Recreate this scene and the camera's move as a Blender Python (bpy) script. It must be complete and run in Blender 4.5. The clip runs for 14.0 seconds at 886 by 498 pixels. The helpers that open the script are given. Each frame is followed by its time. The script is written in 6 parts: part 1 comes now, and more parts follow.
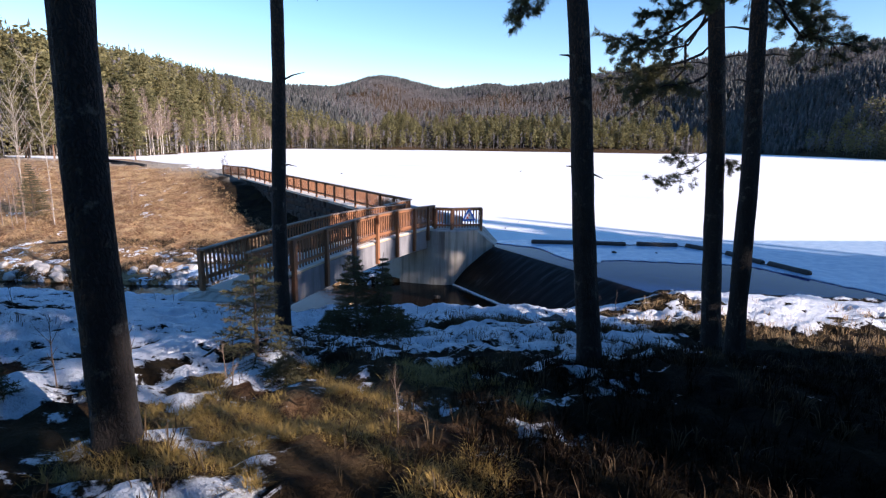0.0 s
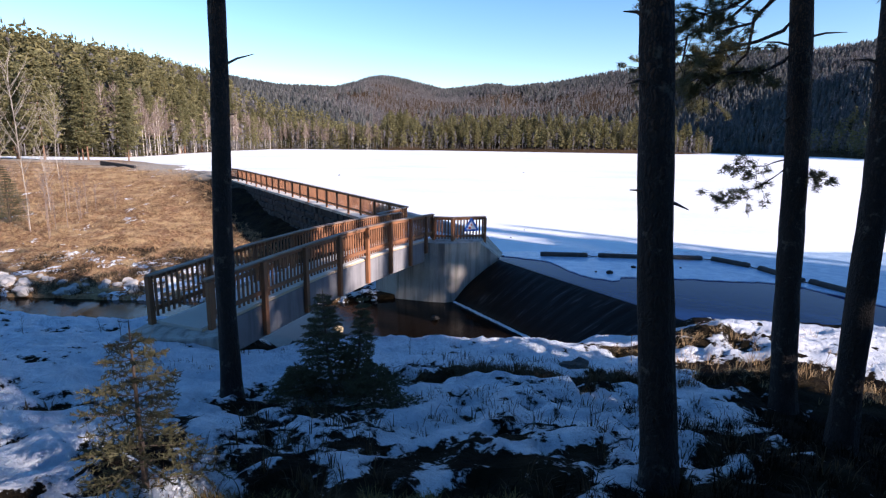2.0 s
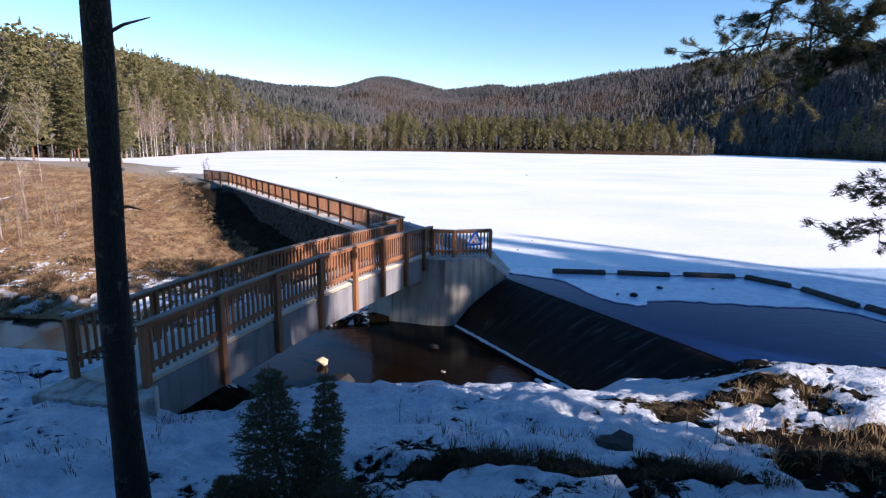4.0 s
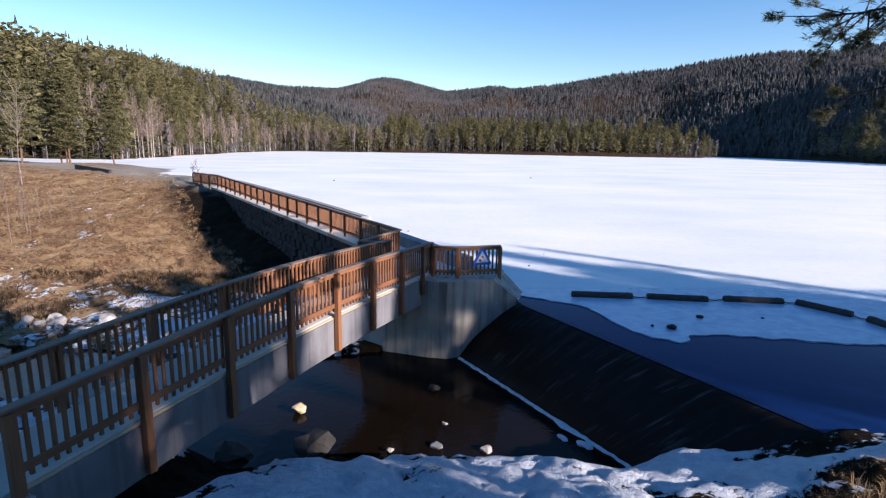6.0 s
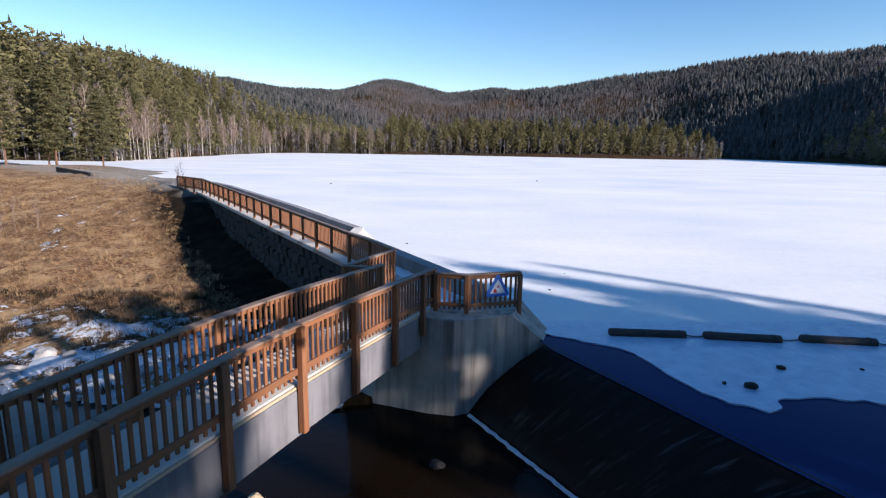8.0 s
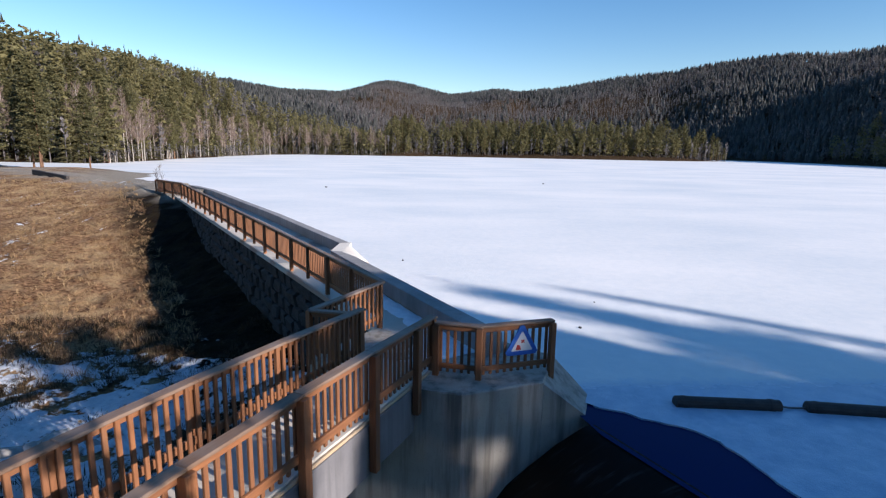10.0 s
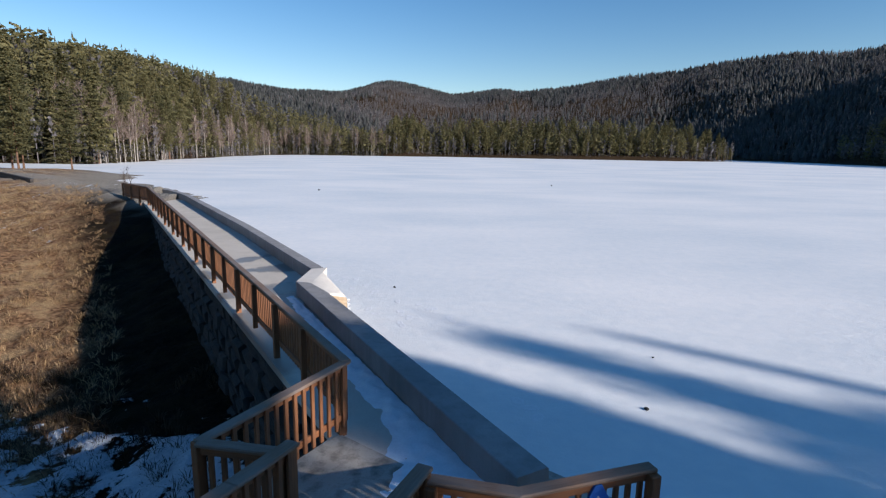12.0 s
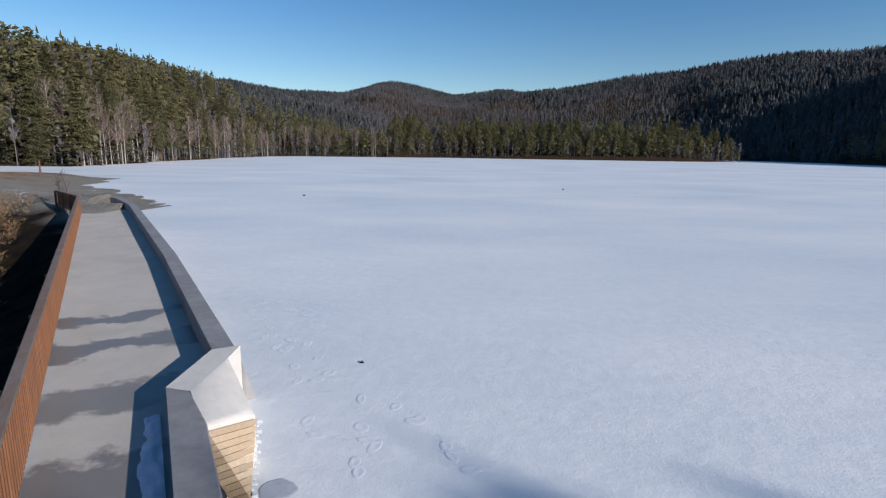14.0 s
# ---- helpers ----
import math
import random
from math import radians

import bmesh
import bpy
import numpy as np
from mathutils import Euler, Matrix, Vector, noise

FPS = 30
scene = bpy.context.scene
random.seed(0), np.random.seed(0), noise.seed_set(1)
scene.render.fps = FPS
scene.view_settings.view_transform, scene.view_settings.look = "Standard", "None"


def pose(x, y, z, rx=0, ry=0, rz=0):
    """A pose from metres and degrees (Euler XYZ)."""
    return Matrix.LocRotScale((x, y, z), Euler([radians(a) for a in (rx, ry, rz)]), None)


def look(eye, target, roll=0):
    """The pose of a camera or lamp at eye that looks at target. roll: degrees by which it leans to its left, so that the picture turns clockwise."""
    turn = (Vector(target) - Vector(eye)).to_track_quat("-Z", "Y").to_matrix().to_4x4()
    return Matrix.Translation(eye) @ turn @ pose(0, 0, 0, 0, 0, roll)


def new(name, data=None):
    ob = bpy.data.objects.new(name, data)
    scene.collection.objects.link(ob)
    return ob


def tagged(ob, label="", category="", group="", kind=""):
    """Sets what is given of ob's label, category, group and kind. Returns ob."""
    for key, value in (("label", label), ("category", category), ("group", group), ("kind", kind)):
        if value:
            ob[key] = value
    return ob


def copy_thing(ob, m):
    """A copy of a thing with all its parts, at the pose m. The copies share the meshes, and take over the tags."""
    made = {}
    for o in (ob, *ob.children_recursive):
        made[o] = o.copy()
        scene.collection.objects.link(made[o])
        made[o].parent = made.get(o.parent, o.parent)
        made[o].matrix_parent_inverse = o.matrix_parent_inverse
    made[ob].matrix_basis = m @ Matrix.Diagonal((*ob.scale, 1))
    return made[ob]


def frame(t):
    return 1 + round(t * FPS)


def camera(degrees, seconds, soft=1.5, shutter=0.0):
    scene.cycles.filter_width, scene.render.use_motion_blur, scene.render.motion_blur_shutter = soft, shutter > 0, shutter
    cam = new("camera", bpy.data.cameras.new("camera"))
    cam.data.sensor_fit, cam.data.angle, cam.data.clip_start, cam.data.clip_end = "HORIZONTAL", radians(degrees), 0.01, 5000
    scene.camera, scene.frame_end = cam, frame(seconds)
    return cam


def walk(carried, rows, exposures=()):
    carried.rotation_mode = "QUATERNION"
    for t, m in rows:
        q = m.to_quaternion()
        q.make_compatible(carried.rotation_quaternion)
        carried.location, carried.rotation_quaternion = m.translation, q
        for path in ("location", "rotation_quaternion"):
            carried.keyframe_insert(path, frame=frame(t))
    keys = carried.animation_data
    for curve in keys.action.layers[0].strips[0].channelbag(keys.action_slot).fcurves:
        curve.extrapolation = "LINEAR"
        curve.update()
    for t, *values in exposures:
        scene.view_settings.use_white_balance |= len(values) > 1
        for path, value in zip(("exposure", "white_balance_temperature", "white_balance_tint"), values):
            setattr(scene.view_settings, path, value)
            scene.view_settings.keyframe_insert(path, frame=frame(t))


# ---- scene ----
cam = camera(80.2, 14.0, 1.25)
METRES, EYE, TILT, LEAN, TURN = 27.0, 4.65, -11.3, -0.85, 0.0
ROWS = [
    (0.0, 0.0, 0.0, 0.0, 0.0, 0.0, -0.0),
    (0.5, 0.0005, 0.0218, 0.0047, 0.03, -0.0, -0.02),
    (1.0, 0.001, 0.0441, 0.0098, 0.07, 0.01, 0.0),
    (1.5, 0.0018, 0.0665, 0.0157, 0.09, 0.0, -0.03),
    (2.0, 0.0025, 0.0896, 0.0211, 0.13, 0.01, -0.02),
    (2.5, 0.0032, 0.1127, 0.027, 0.14, 0.03, -0.03),
    (3.0, 0.0033, 0.1358, 0.0325, 0.17, 0.05, -0.03),
    (5.5, 0.0019, 0.2564, 0.0599, 0.29, 0.23, -0.25),
    (6.0, 0.0015, 0.2844, 0.0656, 0.33, 0.26, -0.28),
    (6.5, 0.0005, 0.315, 0.0713, 0.37, 0.29, -0.31),
    (7.0, -0.0006, 0.3481, 0.0776, 0.41, 0.35, -0.33),
    (7.5, -0.002, 0.3817, 0.0843, 0.45, 0.4, -0.33),
    (10.0, -0.0051, 0.5582, 0.1186, 0.68, 0.6, -0.35),
    (10.5, -0.0054, 0.5982, 0.1261, 0.73, 0.62, -0.35),
    (11.0, -0.0057, 0.6402, 0.134, 0.78, 0.63, -0.36),
    (11.5, -0.0065, 0.6853, 0.1427, 0.83, 0.64, -0.36),
    (12.0, -0.007, 0.7324, 0.1513, 0.89, 0.63, -0.34),
    (12.5, -0.0071, 0.7838, 0.1608, 0.94, 0.63, -0.3),
    (13.0, -0.0063, 0.8408, 0.1715, 1.0, 0.64, -0.27),
    (13.5, -0.0055, 0.9053, 0.1847, 1.06, 0.68, -0.26),
    (14.0, -0.005, 0.9799, 0.1975, 1.14, 0.73, -0.23),
]
walk(cam, [(t, pose(0, 0, EYE, TILT, LEAN, TURN) @ pose(METRES * x, METRES * y, METRES * z, 90 + pitch, roll, yaw)) for t, x, y, z, yaw, pitch, roll in ROWS],
     exposures=[(0.0, 1.36, 6650.0, 24.0), (3.0, 1.25, 6480.0, 25.0), (7.5, 0.93, 6450.0, 21.0), (11.0, 0.66, 6460.0, 16.0), (14.0, 0.13, 6100.0, 14.0)])

# ---- light: low spring sun over the shoulder to the right, clear sky ----
SUN_EL, SUN_AZ = 20.0, -35.0   # height; direction to the sun, anticlockwise from +x
to_sun = Vector((math.cos(radians(SUN_EL)) * math.cos(radians(SUN_AZ)), math.cos(radians(SUN_EL)) * math.sin(radians(SUN_AZ)), math.sin(radians(SUN_EL))))
world = bpy.data.worlds.new("sky")
scene.world = world
world.use_nodes = True
wn = world.node_tree
wn.nodes.clear()
sky = wn.nodes.new("ShaderNodeTexSky")
sky.sky_type, sky.sun_disc = "NISHITA", False
sky.sun_elevation, sky.sun_rotation = radians(SUN_EL), math.atan2(to_sun.x, to_sun.y)
sky.air_density, sky.dust_density, sky.ozone_density = 1.0, 0.05, 1.6
wbg, wout = wn.nodes.new("ShaderNodeBackground"), wn.nodes.new("ShaderNodeOutputWorld")
wbg.inputs["Strength"].default_value = 0.10
whs = wn.nodes.new("ShaderNodeHueSaturation")
whs.inputs["Saturation"].default_value = 1.36
whs.inputs["Hue"].default_value = 0.503
wn.links.new(sky.outputs[0], whs.inputs["Color"])
wn.links.new(whs.outputs[0], wbg.inputs["Color"])
wn.links.new(wbg.outputs[0], wout.inputs["Surface"])
sun = new("sun", bpy.data.lights.new("sun", "SUN"))
sun.data.energy, sun.data.angle, sun.data.color = 5.0, radians(0.53), (1.0, 0.94, 0.855)
sun.matrix_world = look(to_sun * 100, (0, 0, 0))


# ---- materials ----
class Nodes:
    """A small builder for node materials."""

    def __init__(self, name):
        self.m = bpy.data.materials.new(name)
        self.m.use_nodes = True
        self.t = self.m.node_tree
        self.bsdf = self.t.nodes["Principled BSDF"]
        self.pos = self.add("ShaderNodeNewGeometry").outputs["Position"]

    def add(self, kind, **inputs):
        n = self.t.nodes.new(kind)
        for k, v in inputs.items():
            self.put(n.inputs[k.replace("_", " ")], v)
        return n

    def put(self, socket, v):
        if isinstance(v, bpy.types.NodeSocket):
            self.t.links.new(v, socket)
        elif isinstance(v, tuple) and len(v) == 3 and socket.type == "RGBA":
            socket.default_value = (*v, 1)
        else:
            socket.default_value = v

    def scaled(self, sx, sy, sz, source=None):
        n = self.add("ShaderNodeMapping")
        self.put(n.inputs["Vector"], source or self.pos)
        n.inputs["Scale"].default_value = (sx, sy, sz)
        return n.outputs[0]

    def noise(self, scale, detail=4.0, rough=0.55, vector=None, distort=0.0):
        n = self.add("ShaderNodeTexNoise", Scale=scale, Detail=detail, Roughness=rough, Distortion=distort)
        self.put(n.inputs["Vector"], vector or self.pos)
        return n.outputs[0]

    def ramp(self, fac, stops):
        n = self.add("ShaderNodeValToRGB")
        self.put(n.inputs[0], fac)
        e = n.color_ramp.elements
        while len(e) < len(stops):
            e.new(0.5)
        for i, (p, c) in enumerate(stops):
            e[i].position = p
            e[i].color = (c, c, c, 1) if isinstance(c, (int, float)) else (*c, 1)
        return n.outputs[0]

    def mix(self, fac, a, b, mode="MIX"):
        n = self.t.nodes.new("ShaderNodeMix")
        n.data_type, n.blend_type = "RGBA", mode
        self.put(n.inputs[0], fac)
        self.put(n.inputs[6], a)
        self.put(n.inputs[7], b)
        return n.outputs[2]

    def maths(self, op, a, b=0.0):
        n = self.t.nodes.new("ShaderNodeMath")
        n.operation = op
        self.put(n.inputs[0], a)
        self.put(n.inputs[1], b)
        return n.outputs[0]

    def bump(self, height, strength=0.4, distance=0.02):
        n = self.add("ShaderNodeBump", Height=height, Strength=strength, Distance=distance)
        self.put(self.bsdf.inputs["Normal"], n.outputs[0])

    def done(self, colour, rough=0.7, metallic=0.0, spec=0.5):
        self.put(self.bsdf.inputs["Base Color"], colour)
        self.put(self.bsdf.inputs["Roughness"], rough)
        self.put(self.bsdf.inputs["Metallic"], metallic)
        self.put(self.bsdf.inputs["Specular IOR Level"], spec)
        return self.m


def plain(name, a, b, scale, rough=0.75, bump=0.3, distance=0.01, metallic=0.0, fine=7.0):
    """Two tones mixed by coarse and fine noise."""
    n = Nodes(name)
    big, small = n.noise(scale), n.noise(scale * fine, 5.0, 0.65)
    f = n.ramp(n.maths("ADD", n.maths("MULTIPLY", big, 0.6), n.maths("MULTIPLY", small, 0.4)), [(0.33, 0.0), (0.67, 1.0)])
    n.bump(small, bump, distance)
    return n.done(n.mix(f, a, b), rough, metallic)


def wood_material(name, a, b, grey, greyness):
    """Stained boards: grain along each piece, a tone of its own for each piece, weathering."""
    n = Nodes(name)
    obj = n.add("ShaderNodeTexCoord").outputs["Object"]
    rnd = n.add("ShaderNodeObjectInfo").outputs["Random"]
    vec = n.t.nodes.new("ShaderNodeVectorMath")
    vec.operation = "ADD"
    n.put(vec.inputs[0], n.scaled(45, 45, 3.0, obj))
    comb = n.add("ShaderNodeCombineXYZ")
    n.put(comb.inputs[0], n.maths("MULTIPLY", rnd, 91.0))
    n.put(comb.inputs[2], n.maths("MULTIPLY", rnd, 37.0))
    n.put(vec.inputs[1], comb.outputs[0])
    grain = n.noise(1.0, 5.0, 0.6, vec.outputs[0])
    tone = n.mix(n.ramp(grain, [(0.3, 0.0), (0.7, 1.0)]), a, b)
    tone = n.mix(n.maths("MULTIPLY", n.ramp(n.noise(1.7, 4.0), [(0.42, 0.0), (0.7, 1.0)]), greyness), tone, grey)
    tone = n.mix(n.maths("MULTIPLY", rnd, 0.35), tone, (0.09, 0.04, 0.02))
    n.bump(grain, 0.35, 0.004)
    return n.done(tone, 0.72)


def concrete_material(name, a, b, streak, stain=0.6):
    """Cast concrete with board marks, stains running down and pores."""
    n = Nodes(name)
    f = n.ramp(n.noise(0.9, 5.0, 0.6), [(0.3, 0.0), (0.7, 1.0)])
    c = n.mix(f, a, b)
    runs = n.ramp(n.noise(1.0, 4.0, 0.6, n.scaled(5.0, 5.0, 0.35)), [(0.45, 0.0), (0.68, 1.0)])
    c = n.mix(n.maths("MULTIPLY", runs, stain), c, streak)
    pores = n.noise(38.0, 3.0, 0.7)
    c = n.mix(n.maths("MULTIPLY", n.ramp(pores, [(0.3, 1.0), (0.42, 0.0)]), 0.4), c, streak)
    n.bump(n.maths("ADD", pores, n.maths("MULTIPLY", runs, 0.5)), 0.35, 0.01)
    return n.done(c, 0.85)


def bark_material(name, dark, mid, lichen, scale, upper=None):
    """Plated bark, its plates warped by noise; upper: the thin orange bark that old pines have higher up."""
    n = Nodes(name)
    warp = n.add("ShaderNodeTexNoise", Scale=9.0, Detail=4.0)
    n.put(warp.inputs["Vector"], n.pos)
    shift = n.add("ShaderNodeVectorMath")
    shift.operation = "MULTIPLY_ADD"
    n.put(shift.inputs[0], warp.outputs["Color"])
    shift.inputs[1].default_value = (0.09, 0.09, 0.16)
    n.put(shift.inputs[2], n.scaled(1, 1, 0.28))
    v = shift.outputs[0]
    vo = n.add("ShaderNodeTexVoronoi", Scale=scale)
    vo.feature = "DISTANCE_TO_EDGE"
    n.put(vo.inputs["Vector"], v)
    plates = n.ramp(vo.outputs["Distance"], [(0.0, 0.0), (0.34, 1.0)])
    fine = n.noise(scale * 3.0, 5.0, 0.65, v)
    if upper:
        sep = n.add("ShaderNodeSeparateXYZ")
        n.put(sep.inputs[0], n.pos)
        high = n.maths("ADD", sep.outputs[2], n.maths("MULTIPLY", n.noise(2.2, 4.0), 3.0))
        mid = n.mix(n.ramp(n.maths("DIVIDE", high, 10.0), [(0.56, 0.0), (0.84, 1.0)]), mid, upper)
    c = n.mix(plates, dark, n.mix(fine, mid, dark))
    spots = n.ramp(n.noise(5.0, 6.0, 0.7), [(0.58, 0.0), (0.66, 1.0)])
    c = n.mix(n.maths("MULTIPLY", spots, 0.75), c, lichen)
    n.bump(n.maths("ADD", plates, n.maths("MULTIPLY", fine, 0.5)), 0.9, 0.02)
    return n.done(c, 0.9)


def foliage_material(name, a, b, c, light=0.25, spread=0.42, spec=0.25):
    """Needles: a tone for each clump, some light through them."""
    n = Nodes(name)
    isl = n.add("ShaderNodeNewGeometry").outputs["Random Per Island"]
    rnd = n.add("ShaderNodeObjectInfo").outputs["Random"]
    tone = n.add("ShaderNodeAttribute")
    tone.attribute_name = "tone"
    each = n.maths("MAXIMUM", rnd, tone.outputs["Fac"])
    col = n.mix(isl, a, b)
    col = n.mix(n.maths("MULTIPLY", each, 0.45), col, c)
    dim = n.ramp(each, [(0.0, spread), (1.0, 1.0)])
    col = n.mix(1.0, col, dim, "MULTIPLY")
    n.done(col, 0.65, 0.0, spec)
    trans = n.add("ShaderNodeBsdfTranslucent")
    n.put(trans.inputs["Color"], n.mix(0.5, col, b))
    mix = n.add("ShaderNodeMixShader")
    n.put(mix.inputs[0], light)
    n.put(mix.inputs[1], n.bsdf.outputs[0])
    n.put(mix.inputs[2], trans.outputs[0])
    n.put(n.t.nodes["Material Output"].inputs["Surface"], mix.outputs[0])
    return n.m


def ground_material():
    """Old snow, litter and grass; how much snow lies comes from the mesh, its ragged edges from noise."""
    n = Nodes("ground_cover")
    snow = n.add("ShaderNodeAttribute")
    snow.attribute_name = "snow"
    dry = n.add("ShaderNodeAttribute")
    dry.attribute_name = "dry"
    grit = n.add("ShaderNodeAttribute")
    grit.attribute_name = "gravel"
    fine, mid, big = n.noise(26.0, 6.0, 0.7), n.noise(5.5, 5.0, 0.62), n.noise(0.9, 4.0)
    rag = n.maths("ADD", n.maths("MULTIPLY", n.maths("SUBTRACT", mid, 0.30), 1.35), n.maths("MULTIPLY", fine, 0.42))
    mask = n.ramp(n.maths("ADD", n.maths("SUBTRACT", snow.outputs["Fac"], 0.5), rag), [(0.44, 0.0), (0.54, 1.0)])
    # litter near black, with the forest's deep shade put into its colour
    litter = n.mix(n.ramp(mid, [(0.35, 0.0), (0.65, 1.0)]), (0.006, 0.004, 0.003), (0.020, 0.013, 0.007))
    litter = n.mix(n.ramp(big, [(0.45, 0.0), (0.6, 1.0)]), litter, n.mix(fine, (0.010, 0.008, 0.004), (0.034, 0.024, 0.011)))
    straw = n.mix(n.ramp(fine, [(0.3, 0.0), (0.7, 1.0)]), (0.16, 0.092, 0.042), (0.66, 0.46, 0.25))
    straw = n.mix(n.ramp(n.noise(0.8, 5.0, 0.65), [(0.38, 0.0), (0.54, 1.0)]), straw, n.mix(n.ramp(mid, [(0.38, 0.0), (0.62, 1.0)]), (0.105, 0.052, 0.027), (0.38, 0.225, 0.12)))
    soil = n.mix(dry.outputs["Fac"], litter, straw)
    stone = n.mix(n.ramp(fine, [(0.3, 0.0), (0.7, 1.0)]), (0.21, 0.185, 0.15), (0.43, 0.39, 0.33))
    soil = n.mix(grit.outputs["Fac"], soil, stone)
    # snow tinted blue, carrying some of the skylight of its shade
    white = n.mix(n.ramp(mid, [(0.3, 0.0), (0.7, 1.0)]), (0.60, 0.66, 0.73), (0.86, 0.89, 0.93))
    specks = n.ramp(n.noise(60.0, 3.0, 0.8), [(0.60, 0.0), (0.70, 1.0)])
    white = n.mix(n.maths("MULTIPLY", specks, 0.5), white, (0.22, 0.17, 0.11))
    n.bump(n.maths("ADD", n.maths("ADD", fine, n.maths("MULTIPLY", mid, 2.4)), n.maths("MULTIPLY", mask, 1.2)), 1.0, 0.10)
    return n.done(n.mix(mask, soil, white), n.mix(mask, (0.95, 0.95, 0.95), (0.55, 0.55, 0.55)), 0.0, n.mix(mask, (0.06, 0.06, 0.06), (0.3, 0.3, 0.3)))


def ice_material():
    """Lake ice under wind-packed snow, bluer where it lies bare and wet."""
    n = Nodes("lake_ice_snow")
    bare = n.add("ShaderNodeAttribute")
    bare.attribute_name = "bare"
    v = n.scaled(0.6, 1.0, 1.0)
    drift = n.noise(0.075, 6.0, 0.6, v)
    small = n.noise(2.3, 6.0, 0.62)
    crust = n.noise(24.0, 4.0, 0.6)
    f = n.ramp(n.maths("ADD", n.maths("MULTIPLY", drift, 0.75), n.maths("MULTIPLY", small, 0.25)), [(0.36, 0.0), (0.60, 1.0)])
    c = n.mix(f, (0.63, 0.67, 0.68), (0.82, 0.808, 0.775))
    edge = n.ramp(n.maths("ADD", bare.outputs["Fac"], n.maths("MULTIPLY", n.maths("SUBTRACT", small, 0.5), 0.35)), [(0.45, 0.0), (0.60, 1.0)])
    blue = n.mix(n.ramp(small, [(0.35, 0.0), (0.65, 1.0)]), (0.30, 0.42, 0.55), (0.44, 0.55, 0.66))
    c = n.mix(edge, c, blue)
    n.bump(n.maths("ADD", n.maths("MULTIPLY", small, 1.5), n.maths("MULTIPLY", crust, 0.4)), 0.25, 0.05)
    return n.done(c, n.mix(edge, (0.62, 0.62, 0.62), (0.22, 0.22, 0.22)), 0.0, 0.4)


def water_material(name, colour, ripple, scale, rough=0.04, spec=0.5, ior=1.33):
    n = Nodes(name)
    n.bump(n.noise(scale, 4.0, 0.55), ripple, 0.03)
    n.bsdf.inputs["IOR"].default_value = ior
    return n.done(colour, rough, 0.0, spec)


def weir_material():
    """Dark wet concrete under a thin running film, with paler threads of water."""
    n = Nodes("weir_film")
    obj = n.add("ShaderNodeTexCoord").outputs["UV"]
    threads = n.noise(1.0, 5.0, 0.62, n.scaled(55.0, 2.2, 1.0, obj))
    patch = n.noise(1.0, 3.0, 0.5, n.scaled(7.0, 3.0, 1.0, obj))
    f = n.maths("MULTIPLY", n.ramp(threads, [(0.54, 0.0), (0.74, 1.0)]), n.ramp(patch, [(0.42, 0.0), (0.62, 1.0)]))
    c = n.mix(n.maths("MULTIPLY", f, 0.42), (0.012, 0.008, 0.006), (0.20, 0.20, 0.20))
    n.bump(threads, 0.5, 0.03)
    return n.done(c, 0.42, 0.0, 0.10)


GROUND = ground_material()
ICE = ice_material()
# lake's base blue stands in for the mid-sky mirrored in its ripples
WATER = water_material("open_lake_water", (0.003, 0.018, 0.080), 0.16, 3.0, 0.03, 0.5, 1.10)
STREAM = water_material("stream_water", (0.007, 0.0045, 0.003), 0.25, 5.0, 0.04, 0.16)
WEIR = weir_material()
FOAM = plain("foam_and_ice", (0.45, 0.48, 0.5), (0.72, 0.75, 0.78), 6.0, 0.5, 0.6, 0.02)
CONCRETE = concrete_material("weathered_concrete", (0.30, 0.275, 0.235), (0.44, 0.405, 0.35), (0.10, 0.09, 0.075), 0.75)
# buttress tone paler than the parapet's: sun on its slope put into the colour
SUNLIT_CONCRETE = concrete_material("sunlit_concrete", (0.60, 0.55, 0.48), (0.72, 0.67, 0.59), (0.45, 0.42, 0.38), 0.3)
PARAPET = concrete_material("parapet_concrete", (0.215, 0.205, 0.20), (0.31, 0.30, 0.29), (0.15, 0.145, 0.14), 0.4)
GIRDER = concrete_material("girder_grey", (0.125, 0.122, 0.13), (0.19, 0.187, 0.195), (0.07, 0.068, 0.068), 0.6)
STAINED = wood_material("stained_wood", (0.170, 0.060, 0.022), (0.275, 0.112, 0.042), (0.16, 0.11, 0.08), 0.2)
CAP_WOOD = wood_material("weathered_cap_wood", (0.15, 0.088, 0.054), (0.26, 0.17, 0.112), (0.25, 0.22, 0.195), 0.7)
PALE_WOOD = wood_material("pale_boards", (0.48, 0.34, 0.20), (0.62, 0.47, 0.30), (0.5, 0.45, 0.38), 0.4)
# near black: the shade on the dam's downstream face is in this colour
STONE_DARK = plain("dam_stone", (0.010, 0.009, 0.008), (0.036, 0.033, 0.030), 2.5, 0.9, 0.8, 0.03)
STONE = plain("bank_stone", (0.20, 0.19, 0.18), (0.42, 0.40, 0.37), 3.0, 0.85, 0.7, 0.03)
STONE_TAN = plain("tan_stone", (0.40, 0.30, 0.17), (0.58, 0.47, 0.30), 4.0, 0.8, 0.5, 0.02)
BOOM = plain("tarred_boom", (0.012, 0.010, 0.009), (0.05, 0.04, 0.035), 5.0, 0.7, 0.5, 0.01)
STEEL = plain("dull_steel", (0.10, 0.10, 0.10), (0.2, 0.2, 0.2), 30.0, 0.5, 0.2, 0.002, 0.8)
PINE_BARK = bark_material("pine_bark", (0.009, 0.007, 0.006), (0.038, 0.026, 0.021), (0.11, 0.10, 0.085), 30.0, (0.20, 0.098, 0.052))
